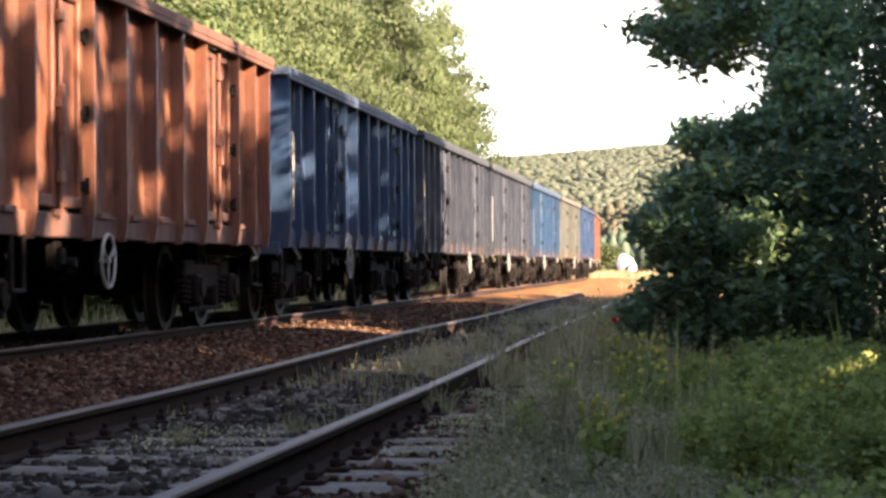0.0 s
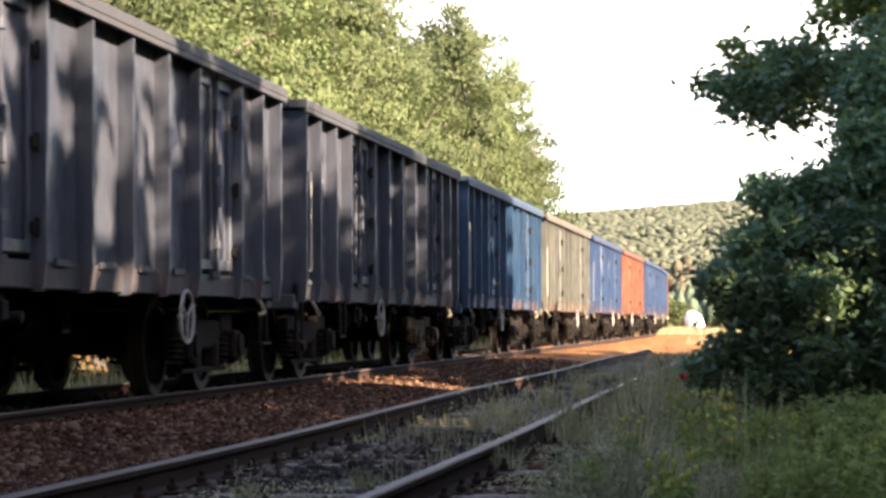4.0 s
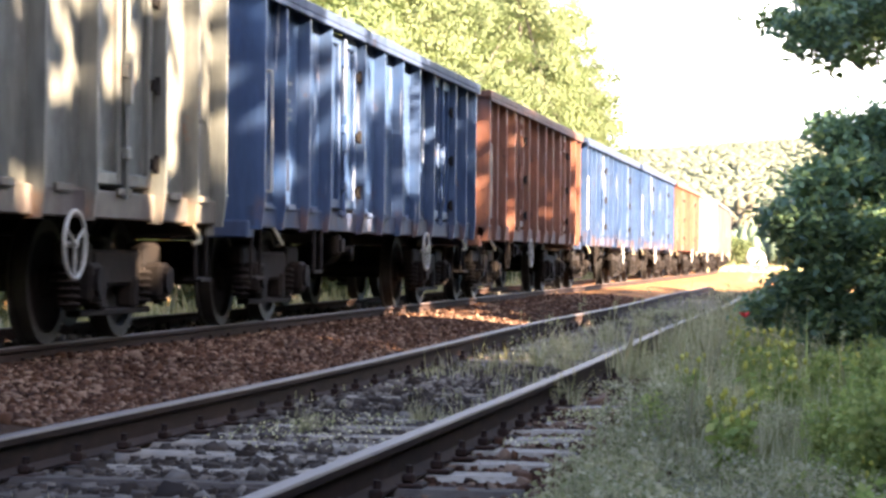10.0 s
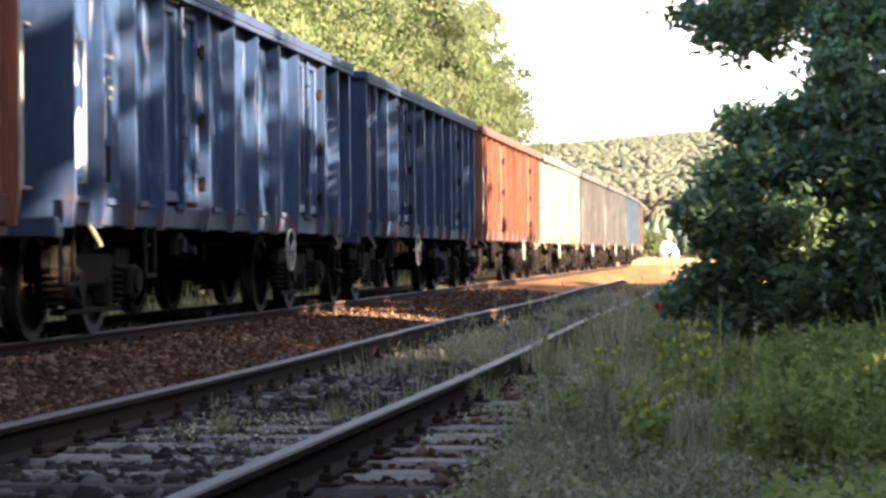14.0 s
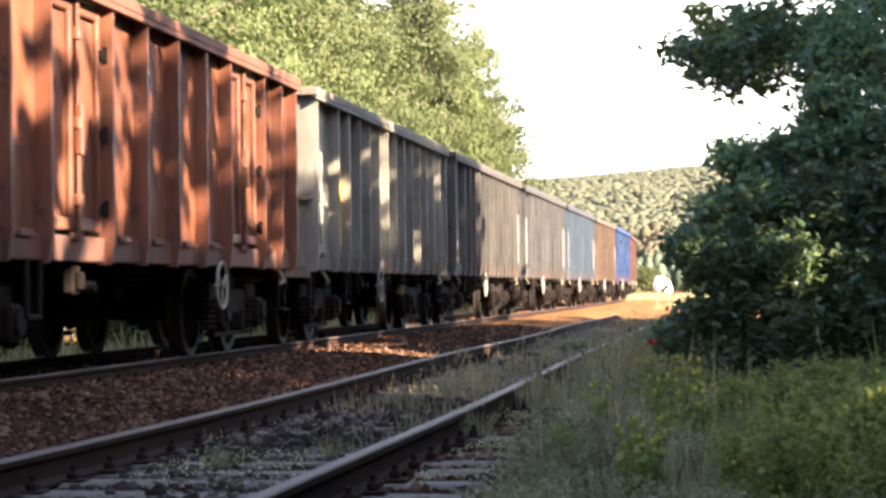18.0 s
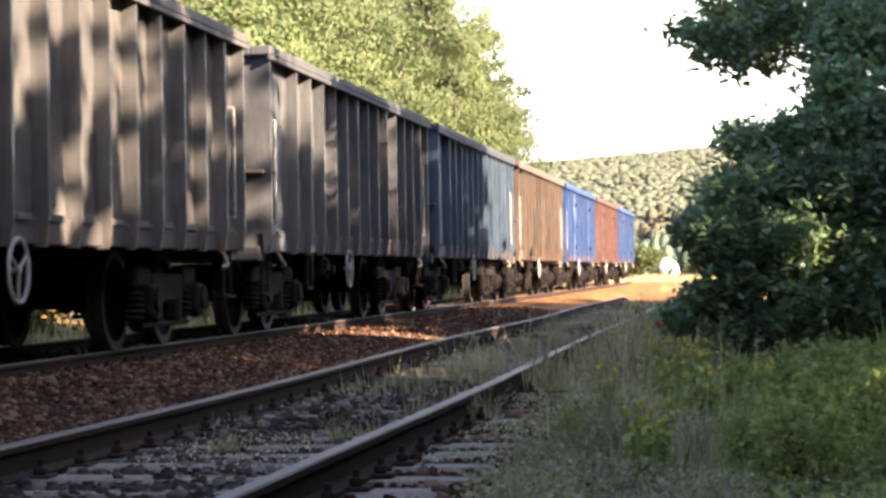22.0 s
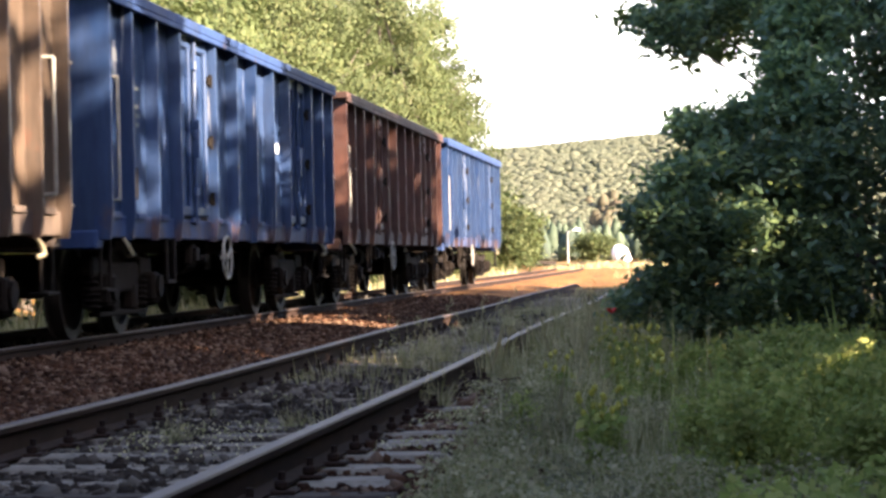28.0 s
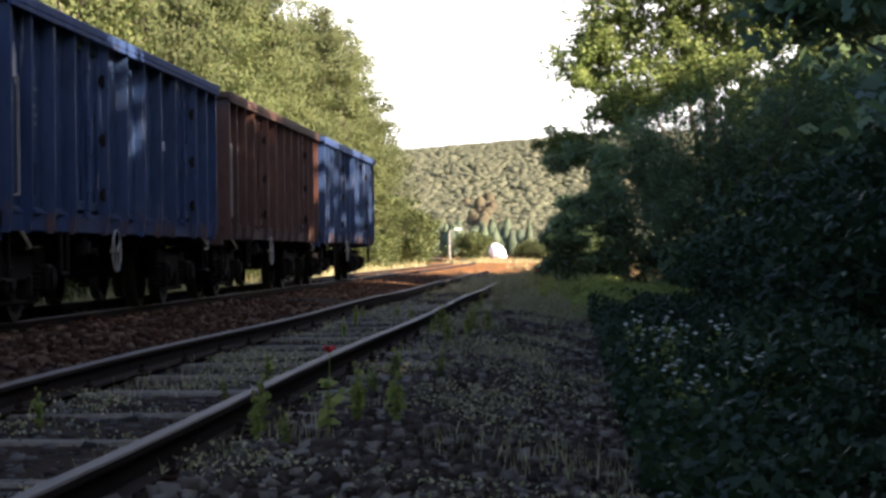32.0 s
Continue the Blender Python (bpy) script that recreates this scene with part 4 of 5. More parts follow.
def wagon_parts(kind, mat, grime):
    """The meshes of one wagon as (name, mesh, matrix, label, parent index)."""
    out = []

    def add(name, bm, m=None, where=None, label="", parent=None):
        out.append((name, done(bm, name, m or mat), where or Matrix(), label, parent))
        return len(out) - 1

    posts, doors = side_layout(kind)
    for s in (-1, 1):
        for a, b in zip(posts, posts[1:]):
            if any(abs(a - d0) < 0.2 and abs(b - d1) < 0.2 for d0, d1 in doors):
                continue
            bm = bmesh.new()
            bulge = 0.005
            xs = s * HALF
            rows = []
            for i, z in enumerate((Z_SILL + 0.2, 1.7, 2.4, Z_TOP - 0.1)):
                rows.append([bm.verts.new((xs - s * (bulge if i in (1, 2) and j == 1 else 0), y, z)) for j, y in enumerate((a, (a + b) / 2, b))])
            back = [[bm.verts.new((v.co.x - s * 0.03, v.co.y, v.co.z)) for v in r] for r in rows]
            for i in range(3):
                for j in range(2):
                    bm.faces.new((rows[i][j], rows[i][j + 1], rows[i + 1][j + 1], rows[i + 1][j]))
                    bm.faces.new((back[i][j], back[i + 1][j], back[i + 1][j + 1], back[i][j + 1]))
            add("side_panel", bm)
        for p in posts:
            bm = bmesh.new()
            y0, y1 = (p, p + 0.05) if p < 0.1 else ((p - 0.05, p) if p > BODY_L - 0.1 else (p - 0.022, p + 0.022))
            x0, x1 = s * HALF, s * (HALF + FIN)
            prof = [(x0, Z_SILL - 0.02), (x1 - s * 0.03, Z_SILL - 0.02), (x1, Z_SILL + 0.2), (x1, Z_TOP - 0.4), (x1, Z_TOP - 0.1), (x0, Z_TOP - 0.1)]
            f = [bm.verts.new((x, y0, z)) for x, z in prof]
            g = [bm.verts.new((x, y1, z)) for x, z in prof]
            bm.faces.new(f)
            bm.faces.new(g[::-1])
            for i in range(6):
                bm.faces.new((f[i], f[(i + 1) % 6], g[(i + 1) % 6], g[i]))
            add("post", bm)
        bm = bmesh.new()
        box(bm, s * (HALF - 0.06), s * (HALF + FIN + 0.035), -0.12, BODY_L + 0.12, Z_TOP - 0.1, Z_TOP, 0.012)
        box(bm, s * (HALF + FIN + 0.0), s * (HALF + FIN + 0.035), -0.12, BODY_L + 0.12, Z_TOP - 0.15, Z_TOP - 0.1, 0.004)
        add("top_rail", bm, grime)
        bm = bmesh.new()
        box(bm, s * (HALF - 0.05), s * (HALF + 0.045), 0, BODY_L, Z_SILL, Z_SILL + 0.2, 0.01)
        for a, b in zip(posts, posts[1:]):
            box(bm, s * (HALF + 0.045), s * (HALF + 0.075), (a + b) / 2 - 0.16, (a + b) / 2 + 0.16, Z_SILL + 0.17, Z_SILL + 0.225, 0.006)
        add("side_sill", bm, grime)
        for d0, d1 in doors:
            for k in (0, 1):
                a, b = (d0, (d0 + d1) / 2 - 0.03) if k == 0 else ((d0 + d1) / 2 + 0.03, d1)
                bm = bmesh.new()
                X = s * HALF
                z0, z1 = Z_SILL + 0.24, Z_TOP - 0.14
                box(bm, X - s * 0.03, X + s * 0.005, a, b, z0, z1)
                for y0, y1, za, zb in ((a, a + 0.09, z0, z1), (b - 0.09, b, z0, z1), (a + 0.09, b - 0.09, z0, z0 + 0.1), (a + 0.09, b - 0.09, z1 - 0.12, z1)):
                    box(bm, X, X + s * 0.05, y0, y1, za, zb, 0.012)
                i = add("door", bm)
                for z in (1.35, 1.95, 2.6):
                    bm = bmesh.new()
                    yh = a if k == 0 else b
                    box(bm, X + s * 0.05, X + s * 0.085, yh - 0.07, yh + 0.07, z - 0.045, z + 0.045, 0.01)
                    cyl(bm, (X + s * 0.085, yh, z - 0.07), (X + s * 0.085, yh, z + 0.07), 0.022, n=8)
                    add("hinge", bm, M_STEEL_DARK, None, "", i)
            bm = bmesh.new()
            yc = (d0 + d1) / 2
            X = s * (HALF + 0.075)
            cyl(bm, (X, yc, Z_SILL + 0.15), (X, yc, Z_TOP - 0.1), 0.02, n=8)
            for z in (1.4, 2.0, 2.7):
                box(bm, X - s * 0.03, X + s * 0.03, yc - 0.05, yc + 0.05, z - 0.05, z + 0.05, 0.012)
            box(bm, X - s * 0.02, X + s * 0.045, yc - 0.03, yc + 0.03, 1.75, 2.15, 0.01)
            add("locking_bar", bm)
    # ends
    for e, y, d in ((0, 0.0, 1), (1, BODY_L, -1)):
        bm = bmesh.new()
        box(bm, -HALF, HALF, y, y + d * 0.04, Z_SILL + 0.05, Z_TOP - 0.08, 0.0)
        add("end_wall", bm)
        for x in (-0.85, -0.3, 0.3, 0.85):
            bm = bmesh.new()
            box(bm, x - 0.05, x + 0.05, y - d * 0.09, y, Z_SILL + 0.1, Z_TOP - 0.1, 0.015)
            add("end_post", bm)
        bm = bmesh.new()
        box(bm, -HALF + 0.06, HALF - 0.06, y - d * 0.12, y + d * 0.06, Z_TOP - 0.1, Z_TOP + 0.012, 0.012)
        add("end_rail", bm, grime)
        bm = bmesh.new()
        box(bm, -1.32, 1.32, y - d * 0.10, y + d * 0.14, Z_SILL - 0.1, Z_SILL + 0.06, 0.015)
        add("headstock", bm, grime)
        for x in (-0.875, 0.875):
            bm = bmesh.new()
            cyl(bm, (x, y - d * 0.1, 1.03), (x, y - d * 0.42, 1.03), 0.105, n=14)
            cyl(bm, (x, y - d * 0.42, 1.03), (x, y - d * 0.6, 1.03), 0.08, n=14)
            cyl(bm, (x, y - d * 0.6, 1.03), (x, y - d * 0.645, 1.03), 0.235, 0.215, n=20)
            add("buffer", bm, M_BOGIE)
        bm = bmesh.new()
        box(bm, -0.06, 0.06, y - d * 0.1, y - d * 0.34, 0.98, 1.08, 0.02)
        ring(bm, (0, y - d * 0.5, 1.0), (1, 0, 0), 0.16, 0.028, 12, 6)
        add("coupling", bm, M_STEEL_DARK)
        # handrails, steps, shunter's hook at the corners
        for s in (-1, 1):
            bm = bmesh.new()
            xa = s * (HALF - 0.22)
            ya = y - d * 0.2
            tube(bm, [(xa, y, 2.45), (xa, ya, 2.45), (xa, ya, 1.2), (xa, y, 1.2)], 0.017)
            add("handrail", bm, M_HANDRAIL, None, "light painted handrail")
            if kind != "door" or e == 0:
                bm = bmesh.new()
                xb, yb = s * (HALF + 0.1), y + d * 0.38
                tube(bm, [(s * HALF, yb, 2.35), (xb, yb, 2.35), (xb, yb, 1.25), (s * HALF, yb, 1.25)], 0.016)
                add("handrail", bm, M_HANDRAIL, None, "light painted handrail")
            if kind == "rib" and e == 0:
                bm = bmesh.new()
                box(bm, s * (HALF - 0.3), s * (HALF + 0.08), y - 0.2, y - 0.02, 1.76, 1.8, 0.006)
                box(bm, s * HALF, s * (HALF + 0.1), y + 0.05, y + 0.42, 1.76, 1.8, 0.006)
                add("corner_step", bm, M_WOODSLEEPER)
            bm = bmesh.new()
            yc = y + d * 0.28
            tube(bm, [(s * 1.3, yc - 0.17, 0.93), (s * 1.3, yc - 0.17, 0.46), (s * 1.3, yc + 0.17, 0.46), (s * 1.3, yc + 0.17, 0.93)], 0.018)
            box(bm, s * 1.2, s * 1.36, yc - 0.18, yc + 0.18, 0.44, 0.47, 0.008)
            add("step", bm, M_BOGIE)
            bm = bmesh.new()
            tube(bm, [(s * 1.33, y + d * 0.75, 0.95), (s * 1.4, y + d * 0.75, 0.84), (s * 1.43, y + d * 0.78, 0.77), (s * 1.38, y + d * 0.83, 0.75)], 0.02, 8)
            add("towing_hook", bm, M_HOOK)
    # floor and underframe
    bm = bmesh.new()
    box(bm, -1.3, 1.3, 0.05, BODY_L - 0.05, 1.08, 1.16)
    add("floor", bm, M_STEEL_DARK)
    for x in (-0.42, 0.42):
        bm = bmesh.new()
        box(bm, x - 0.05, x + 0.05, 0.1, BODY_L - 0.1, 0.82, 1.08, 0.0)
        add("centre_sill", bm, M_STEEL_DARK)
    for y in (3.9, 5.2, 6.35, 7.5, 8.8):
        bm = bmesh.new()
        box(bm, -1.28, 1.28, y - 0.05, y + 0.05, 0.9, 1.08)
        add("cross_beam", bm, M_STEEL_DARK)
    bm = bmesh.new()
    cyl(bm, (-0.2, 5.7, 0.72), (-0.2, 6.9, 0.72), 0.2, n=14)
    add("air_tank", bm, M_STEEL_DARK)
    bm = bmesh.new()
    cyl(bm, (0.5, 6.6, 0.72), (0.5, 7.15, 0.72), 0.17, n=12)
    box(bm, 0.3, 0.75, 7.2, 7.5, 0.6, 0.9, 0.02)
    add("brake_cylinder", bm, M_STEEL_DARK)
    for s in (-1, 1):
        bm = bmesh.new()
        R, c = 0.23, (s * 1.42, 5.15, 0.73)
        ring(bm, c, (1, 0, 0), R, 0.015, 24, 6)
        for k in range(3):
            a = 2 * math.pi * k / 3 + 0.5
            cyl(bm, c, (c[0], c[1] + R * math.cos(a), c[2] + R * math.sin(a)), 0.011, n=6)
        cyl(bm, (s * 1.34, 5.15, 0.73), (s * 1.44, 5.15, 0.73), 0.02, n=8)
        add("brake_wheel", bm, M_HANDRAIL, None, "pale spoked handbrake wheel")
        bm = bmesh.new()
        tube(bm, [(s * 1.36, 2.45, 0.93), (s * 1.36, 2.45, 0.5), (s * 1.36, 2.78, 0.5), (s * 1.36, 2.78, 0.93)], 0.022)
        add("stirrup", bm, M_BOGIE)
        bm = bmesh.new()
        box(bm, s * 1.2, s * 1.3, 3.9, 4.1, 0.66, 0.9, 0.02)
        cyl(bm, (s * 1.2, 4.25, 0.72), (s * 1.38, 4.25, 0.72), 0.045, n=10)
        box(bm, s * 1.3, s * 1.345, 3.93, 4.07, 0.7, 0.84, 0.01)
        add("brake_changeover", bm, M_BOGIE)
        # stencilled plates: plain bars for the writing
        bm = bmesh.new()
        xs = s * (HALF + 0.006)
        y0 = 0.98 if kind == "door" else 0.35
        for r in range(5):
            for c in range(3):
                if (r * 3 + c) % 7 != 5:
                    box(bm, xs - s * 0.004, xs + s * 0.002, y0 + 0.22 * c, y0 + 0.22 * c + 0.17 - 0.03 * (r % 3), 2.3 - 0.085 * r, 2.335 - 0.085 * r)
        add("stencil", bm, M_STENCIL, None, "faded white stencilled lines")
        bm = bmesh.new()
        box(bm, xs - s * 0.004, xs + s * 0.003, y0 + 0.1, y0 + 0.5, 1.28, 1.58)
        add("label_frame", bm, M_STEEL_DARK)
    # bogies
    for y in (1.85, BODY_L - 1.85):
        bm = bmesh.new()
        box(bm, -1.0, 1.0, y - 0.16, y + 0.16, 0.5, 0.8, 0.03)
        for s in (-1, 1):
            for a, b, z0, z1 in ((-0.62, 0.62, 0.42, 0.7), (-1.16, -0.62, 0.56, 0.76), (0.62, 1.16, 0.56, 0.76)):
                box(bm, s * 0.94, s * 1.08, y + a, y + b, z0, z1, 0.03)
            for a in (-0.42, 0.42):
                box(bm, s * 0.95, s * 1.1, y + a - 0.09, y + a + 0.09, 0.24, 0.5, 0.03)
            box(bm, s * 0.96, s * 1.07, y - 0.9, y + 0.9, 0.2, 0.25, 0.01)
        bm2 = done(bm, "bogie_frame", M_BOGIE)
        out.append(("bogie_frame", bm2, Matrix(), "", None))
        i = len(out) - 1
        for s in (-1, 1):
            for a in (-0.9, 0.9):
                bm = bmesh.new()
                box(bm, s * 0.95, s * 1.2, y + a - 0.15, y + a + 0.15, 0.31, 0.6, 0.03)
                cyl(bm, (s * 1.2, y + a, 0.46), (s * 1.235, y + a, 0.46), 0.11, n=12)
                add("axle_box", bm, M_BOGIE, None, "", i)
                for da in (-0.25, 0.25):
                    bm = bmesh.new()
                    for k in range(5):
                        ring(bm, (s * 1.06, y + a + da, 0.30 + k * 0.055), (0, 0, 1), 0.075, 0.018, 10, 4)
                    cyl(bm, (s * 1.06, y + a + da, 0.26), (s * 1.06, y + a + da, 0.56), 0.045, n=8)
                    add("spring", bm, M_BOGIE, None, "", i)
    return out


def wheelset_mesh():
    prof = [(0.0, 0.09), (0.13, 0.09), (0.13, 0.03), (0.36, 0.022), (0.38, 0.062), (0.46, 0.062), (0.455, -0.05), (0.487, -0.062), (0.485, -0.082), (0.38, -0.082),
            (0.36, -0.02), (0.13, -0.03), (0.13, -0.09), (0.0, -0.09)]
    verts, faces, idx = [], [], []
    n = 28
    for s in (-1, 1):
        o = len(verts)
        for i in range(n):
            a = 2 * math.pi * i / n
            for r, w in prof:
                verts.append((s * (0.755 + w), r * math.cos(a), r * math.sin(a)))
        k = len(prof)
        for i in range(n):
            for j in range(k - 1):
                f = (o + i * k + j, o + ((i + 1) % n) * k + j, o + ((i + 1) % n) * k + j + 1, o + i * k + j + 1)
                faces.append(f if s > 0 else f[::-1])
                idx.append(1 if 3 <= j <= 8 else 0)
    o = len(verts)
    for i in range(10):
        a = 2 * math.pi * i / 10
        verts += [(-1.1, 0.08 * math.cos(a), 0.08 * math.sin(a)), (1.1, 0.08 * math.cos(a), 0.08 * math.sin(a))]
    for i in range(10):
        j = (i + 1) % 10
        faces.append((o + 2 * i, o + 2 * i + 1, o + 2 * j + 1, o + 2 * j))
        idx.append(0)
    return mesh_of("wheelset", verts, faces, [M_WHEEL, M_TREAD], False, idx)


WHEELSET = wheelset_mesh()
AXLES = (0.95, 2.75, BODY_L - 2.75, BODY_L - 0.95)
WAGONS = [  # from the tail: kind, paint, label
    ("door", "cobalt", "blue high-sided open goods wagon, last of the train"),
    ("door", "brown", "oxide brown high-sided open goods wagon with plank-like steel bays"),
    ("door", "cobalt", "bright blue high-sided open goods wagon with pale lettering bars"),
    ("rib", "tan", "brown-grey ribbed open goods wagon with rusty stains"),
    ("rib", "bluegrey", "dark blue-grey ribbed open goods wagon"),
    ("rib", "slate", "slate grey ribbed open goods wagon"),
    ("rib", "grey", "grey ribbed open goods wagon with brown dust"),
    ("rib", "cream", "pale grey ribbed open goods wagon with a yellow panel"),
    ("door", "orange", "rust-red high-sided open goods wagon"),
    ("door", "blue", "blue high-sided open goods wagon with rubbed paint"),
    ("door", "blue", "blue high-sided open goods wagon with rubbed paint"),
    ("door", "orange_white", "rust-red high-sided open goods wagon with white peeled streaks"),
    ("door", "blue", "blue high-sided open goods wagon with rubbed paint"),
    ("door", "olive", "grey-green high-sided open goods wagon, stained"),
    ("door", "steelblue", "steel-blue high-sided open goods wagon"),
    ("door", "slate_shaded", "slate high-sided open goods wagon, shade painted in"),
    ("door", "slate_shaded", "slate high-sided open goods wagon with rubbed paint, shade painted in"),
    ("door", "faded", "faded blue high-sided open goods wagon"),
    ("door", "orange", "rust-red high-sided open goods wagon"),
    ("door", "grey", "grey high-sided open goods wagon"),
    ("door", "blue", "blue high-sided open goods wagon with rubbed paint"),
]
TRAIN, WHEELS = [], []


def flake_mesh(seed, w, h):
    """A thin ragged patch lying on the side of a wagon."""
    rnd = random.Random(seed)
    bm = bmesh.new()
    n = 22
    rim = []
    for j in range(n):
        a = 2 * math.pi * j / n
        k = rnd.uniform(0.55, 1.1)
        rim.append((w * k * math.cos(a), h * k * math.sin(a)))
    f = [bm.verts.new((0.003, y, z)) for y, z in rim]
    g = [bm.verts.new((0.0, y * 1.03, z * 1.03)) for y, z in rim]
    bm.faces.new(f)
    for j in range(n):
        bm.faces.new((f[j], g[j], g[(j + 1) % n], f[(j + 1) % n]))
    return done(bm, "paint_flake", M_FLAKE)


def build_train():
    made = {}
    for kind, colour, label in WAGONS:
        key = (kind, colour)
        if key not in made:
            made[key] = wagon_parts(kind, PAINTS[colour], SILLS[colour])
        w = tagged(new("goods_wagon"), label, "goods wagon", "wagons of the train")
        obs = []
        for name, me, m, lab, parent in made[key]:
            ob = part(name, me, None, w if parent is None else obs[parent], lab)
            obs.append(ob)
            if name == "brake_wheel" and len(TRAIN) in (8, 10, 12, 13, 16):      # these carry the wheel farther back
                ob.matrix_basis = pose(0, 3.6, 0)
        bogies = [o for o in obs if o.name.startswith("bogie_frame")]
        sets = []
        for i, y in enumerate(AXLES):
            ob = part("wheelset", WHEELSET, None, bogies[i // 2])
            ob.matrix_basis = pose(0, y, 0.46)
            sets.append((ob, y))
        TRAIN.append(w)
        WHEELS.append(sets)
    # bare and whitish patches where the paint has flaked
    for i, spots in ((11, ((8.5, 2.55, 0.11, 0.46), (7.35, 2.65, 0.05, 0.32), (9.62, 2.35, 0.06, 0.42), (9.45, 1.75, 0.04, 0.2), (12.4, 1.8, 0.04, 0.45), (6.5, 2.75, 0.04, 0.16))),
                     (17, ((0.32, 2.35, 0.2, 0.4), (0.6, 1.85, 0.16, 0.22), (0.25, 1.55, 0.14, 0.18), (3.2, 2.0, 0.05, 0.3))),
                     (10, ((0.35, 2.2, 0.22, 0.35), (0.55, 1.6, 0.16, 0.28), (1.3, 1.9, 0.12, 0.3), (1.2, 1.35, 0.14, 0.12))),
                     (12, ((9.0, 2.2, 0.08, 0.5), (10.9, 2.0, 0.07, 0.45), (11.4, 2.4, 0.06, 0.3), (8.3, 1.7, 0.1, 0.2))),
                     (16, ((0.4, 2.6, 0.2, 0.22), (0.55, 1.45, 0.18, 0.2))), (9, ((0.3, 1.9, 0.16, 0.4), (4.9, 2.3, 0.05, 0.4))),
                     (0, ((0.35, 2.0, 0.2, 0.55), (0.7, 1.5, 0.1, 0.2), (1.3, 2.4, 0.12, 0.25))), (2, ((0.3, 1.9, 0.14, 0.5), (0.65, 2.5, 0.1, 0.2)))):
        for k, (y, z, w, h) in enumerate(spots):
            part("paint_flake", flake_mesh(i * 10 + k, w, h), None, TRAIN[i], "ragged whitish patch of flaked paint").matrix_basis = pose(HALF + 0.004, y, z)
    # the yellow panel of the pale wagon
    bm = bmesh.new()
    box(bm, HALF + 0.006, HALF + 0.02, 1.98, 2.38, 1.25, 2.25, 0.004)
    part("panel", bm, M_YELLOW, TRAIN[7], "yellow painted panel")
    # the round sign and the word bar on the bright blue wagon
    bm = bmesh.new()
    ring(bm, (HALF + 0.006, 8.6, 2.4), (1, 0, 0), 0.13, 0.03, 20, 4)
    for v in bm.verts:
        v.co.x = HALF + 0.004 + (v.co.x - HALF - 0.006) * 0.1
    part("round_sign", bm, M_MARK, TRAIN[2], "plain white ring sign")
    bm = bmesh.new()
    box(bm, HALF + 0.002, HALF + 0.008, 8.25, 8.98, 2.02, 2.14)
    part("word_bar", bm, M_MARK, TRAIN[2], "plain white bar")
    # the same ring, bar and ruled stencil lines on the steel-blue wagon
    w = TRAIN[14]
    bm = bmesh.new()
    ring(bm, (HALF + 0.006, 8.55, 2.42), (1, 0, 0), 0.11, 0.026, 20, 4)
    for v in bm.verts:
        v.co.x = HALF + 0.004 + (v.co.x - HALF - 0.006) * 0.1
    part("round_sign", bm, M_STENCIL, w, "plain pale ring sign")
    bm = bmesh.new()
    box(bm, HALF + 0.002, HALF + 0.008, 8.32, 8.78, 2.12, 2.21)
    part("word_bar", bm, M_STENCIL, w, "plain pale bar")
    for y0, y1, z0, n in ((6.05, 6.5, 1.62, 4), (7.0, 7.4, 1.22, 5)):
        bm = bmesh.new()
        for r in range(n):
            box(bm, HALF + 0.002, HALF + 0.007, y0 + 0.03 * (r % 2), y1 - 0.05 * (r % 3), z0 + 0.085 * r, z0 + 0.085 * r + 0.032)
        part("stencil", bm, M_STENCIL, w, "faded pale stencilled lines")
    bm = bmesh.new()
    box(bm, HALF + 0.002, HALF + 0.008, 8.72, 9.05, 1.86, 1.885)
    box(bm, HALF + 0.002, HALF + 0.008, 8.72, 8.745, 1.6, 1.86)
    part("corner_mark", bm, M_STENCIL, w, "pale painted corner mark")


build_train()
# ---------------------------------------------------------------- hazy sky far behind the hill
def sky_backdrop():
    m, nt, b = shade("pale_haze", 1.0)
    b.inputs["Base Color"].default_value = (0, 0, 0, 1)
    b.inputs["Emission Color"].default_value = (1.0, 0.99, 0.96, 1)
    b.inputs["Emission Strength"].default_value = 0.6
    me = mesh_of("backdrop", [(-900, 2500, -60), (700, 2500, -60), (700, 2500, 800), (-900, 2500, 800)], [(0, 1, 2, 3)], [m])
    tagged(new("backdrop", me), "pale hazy evening sky behind the hill", "sky", kind="structure")


sky_backdrop()


# ---------------------------------------------------------------- yard in the distance
def street_lamp():
    t = tagged(new("street_lamp"), "short grey street lamp with a white head", "street lamp")
    x, y = -17.3, 315.0
    t.location = (x, y, ground_z(x, y))
    bm = bmesh.new()
    cyl(bm, (0, 0, -0.2), (0, 0, 4.2), 0.12, 0.07, 10)
    part("pole", bm, M_POST, t)
    bm = bmesh.new()
    cyl(bm, (0, 0, 4.1), (0.9, 0, 4.35), 0.05, 0.05, 8)
    part("arm", bm, M_POST, t)
    bm = bmesh.new()
    box(bm, 0.7, 1.7, -0.25, 0.25, 4.25, 4.55, 0.08)
    part("lamp_head", bm, M_WHITE, t, "white lamp head")


street_lamp()


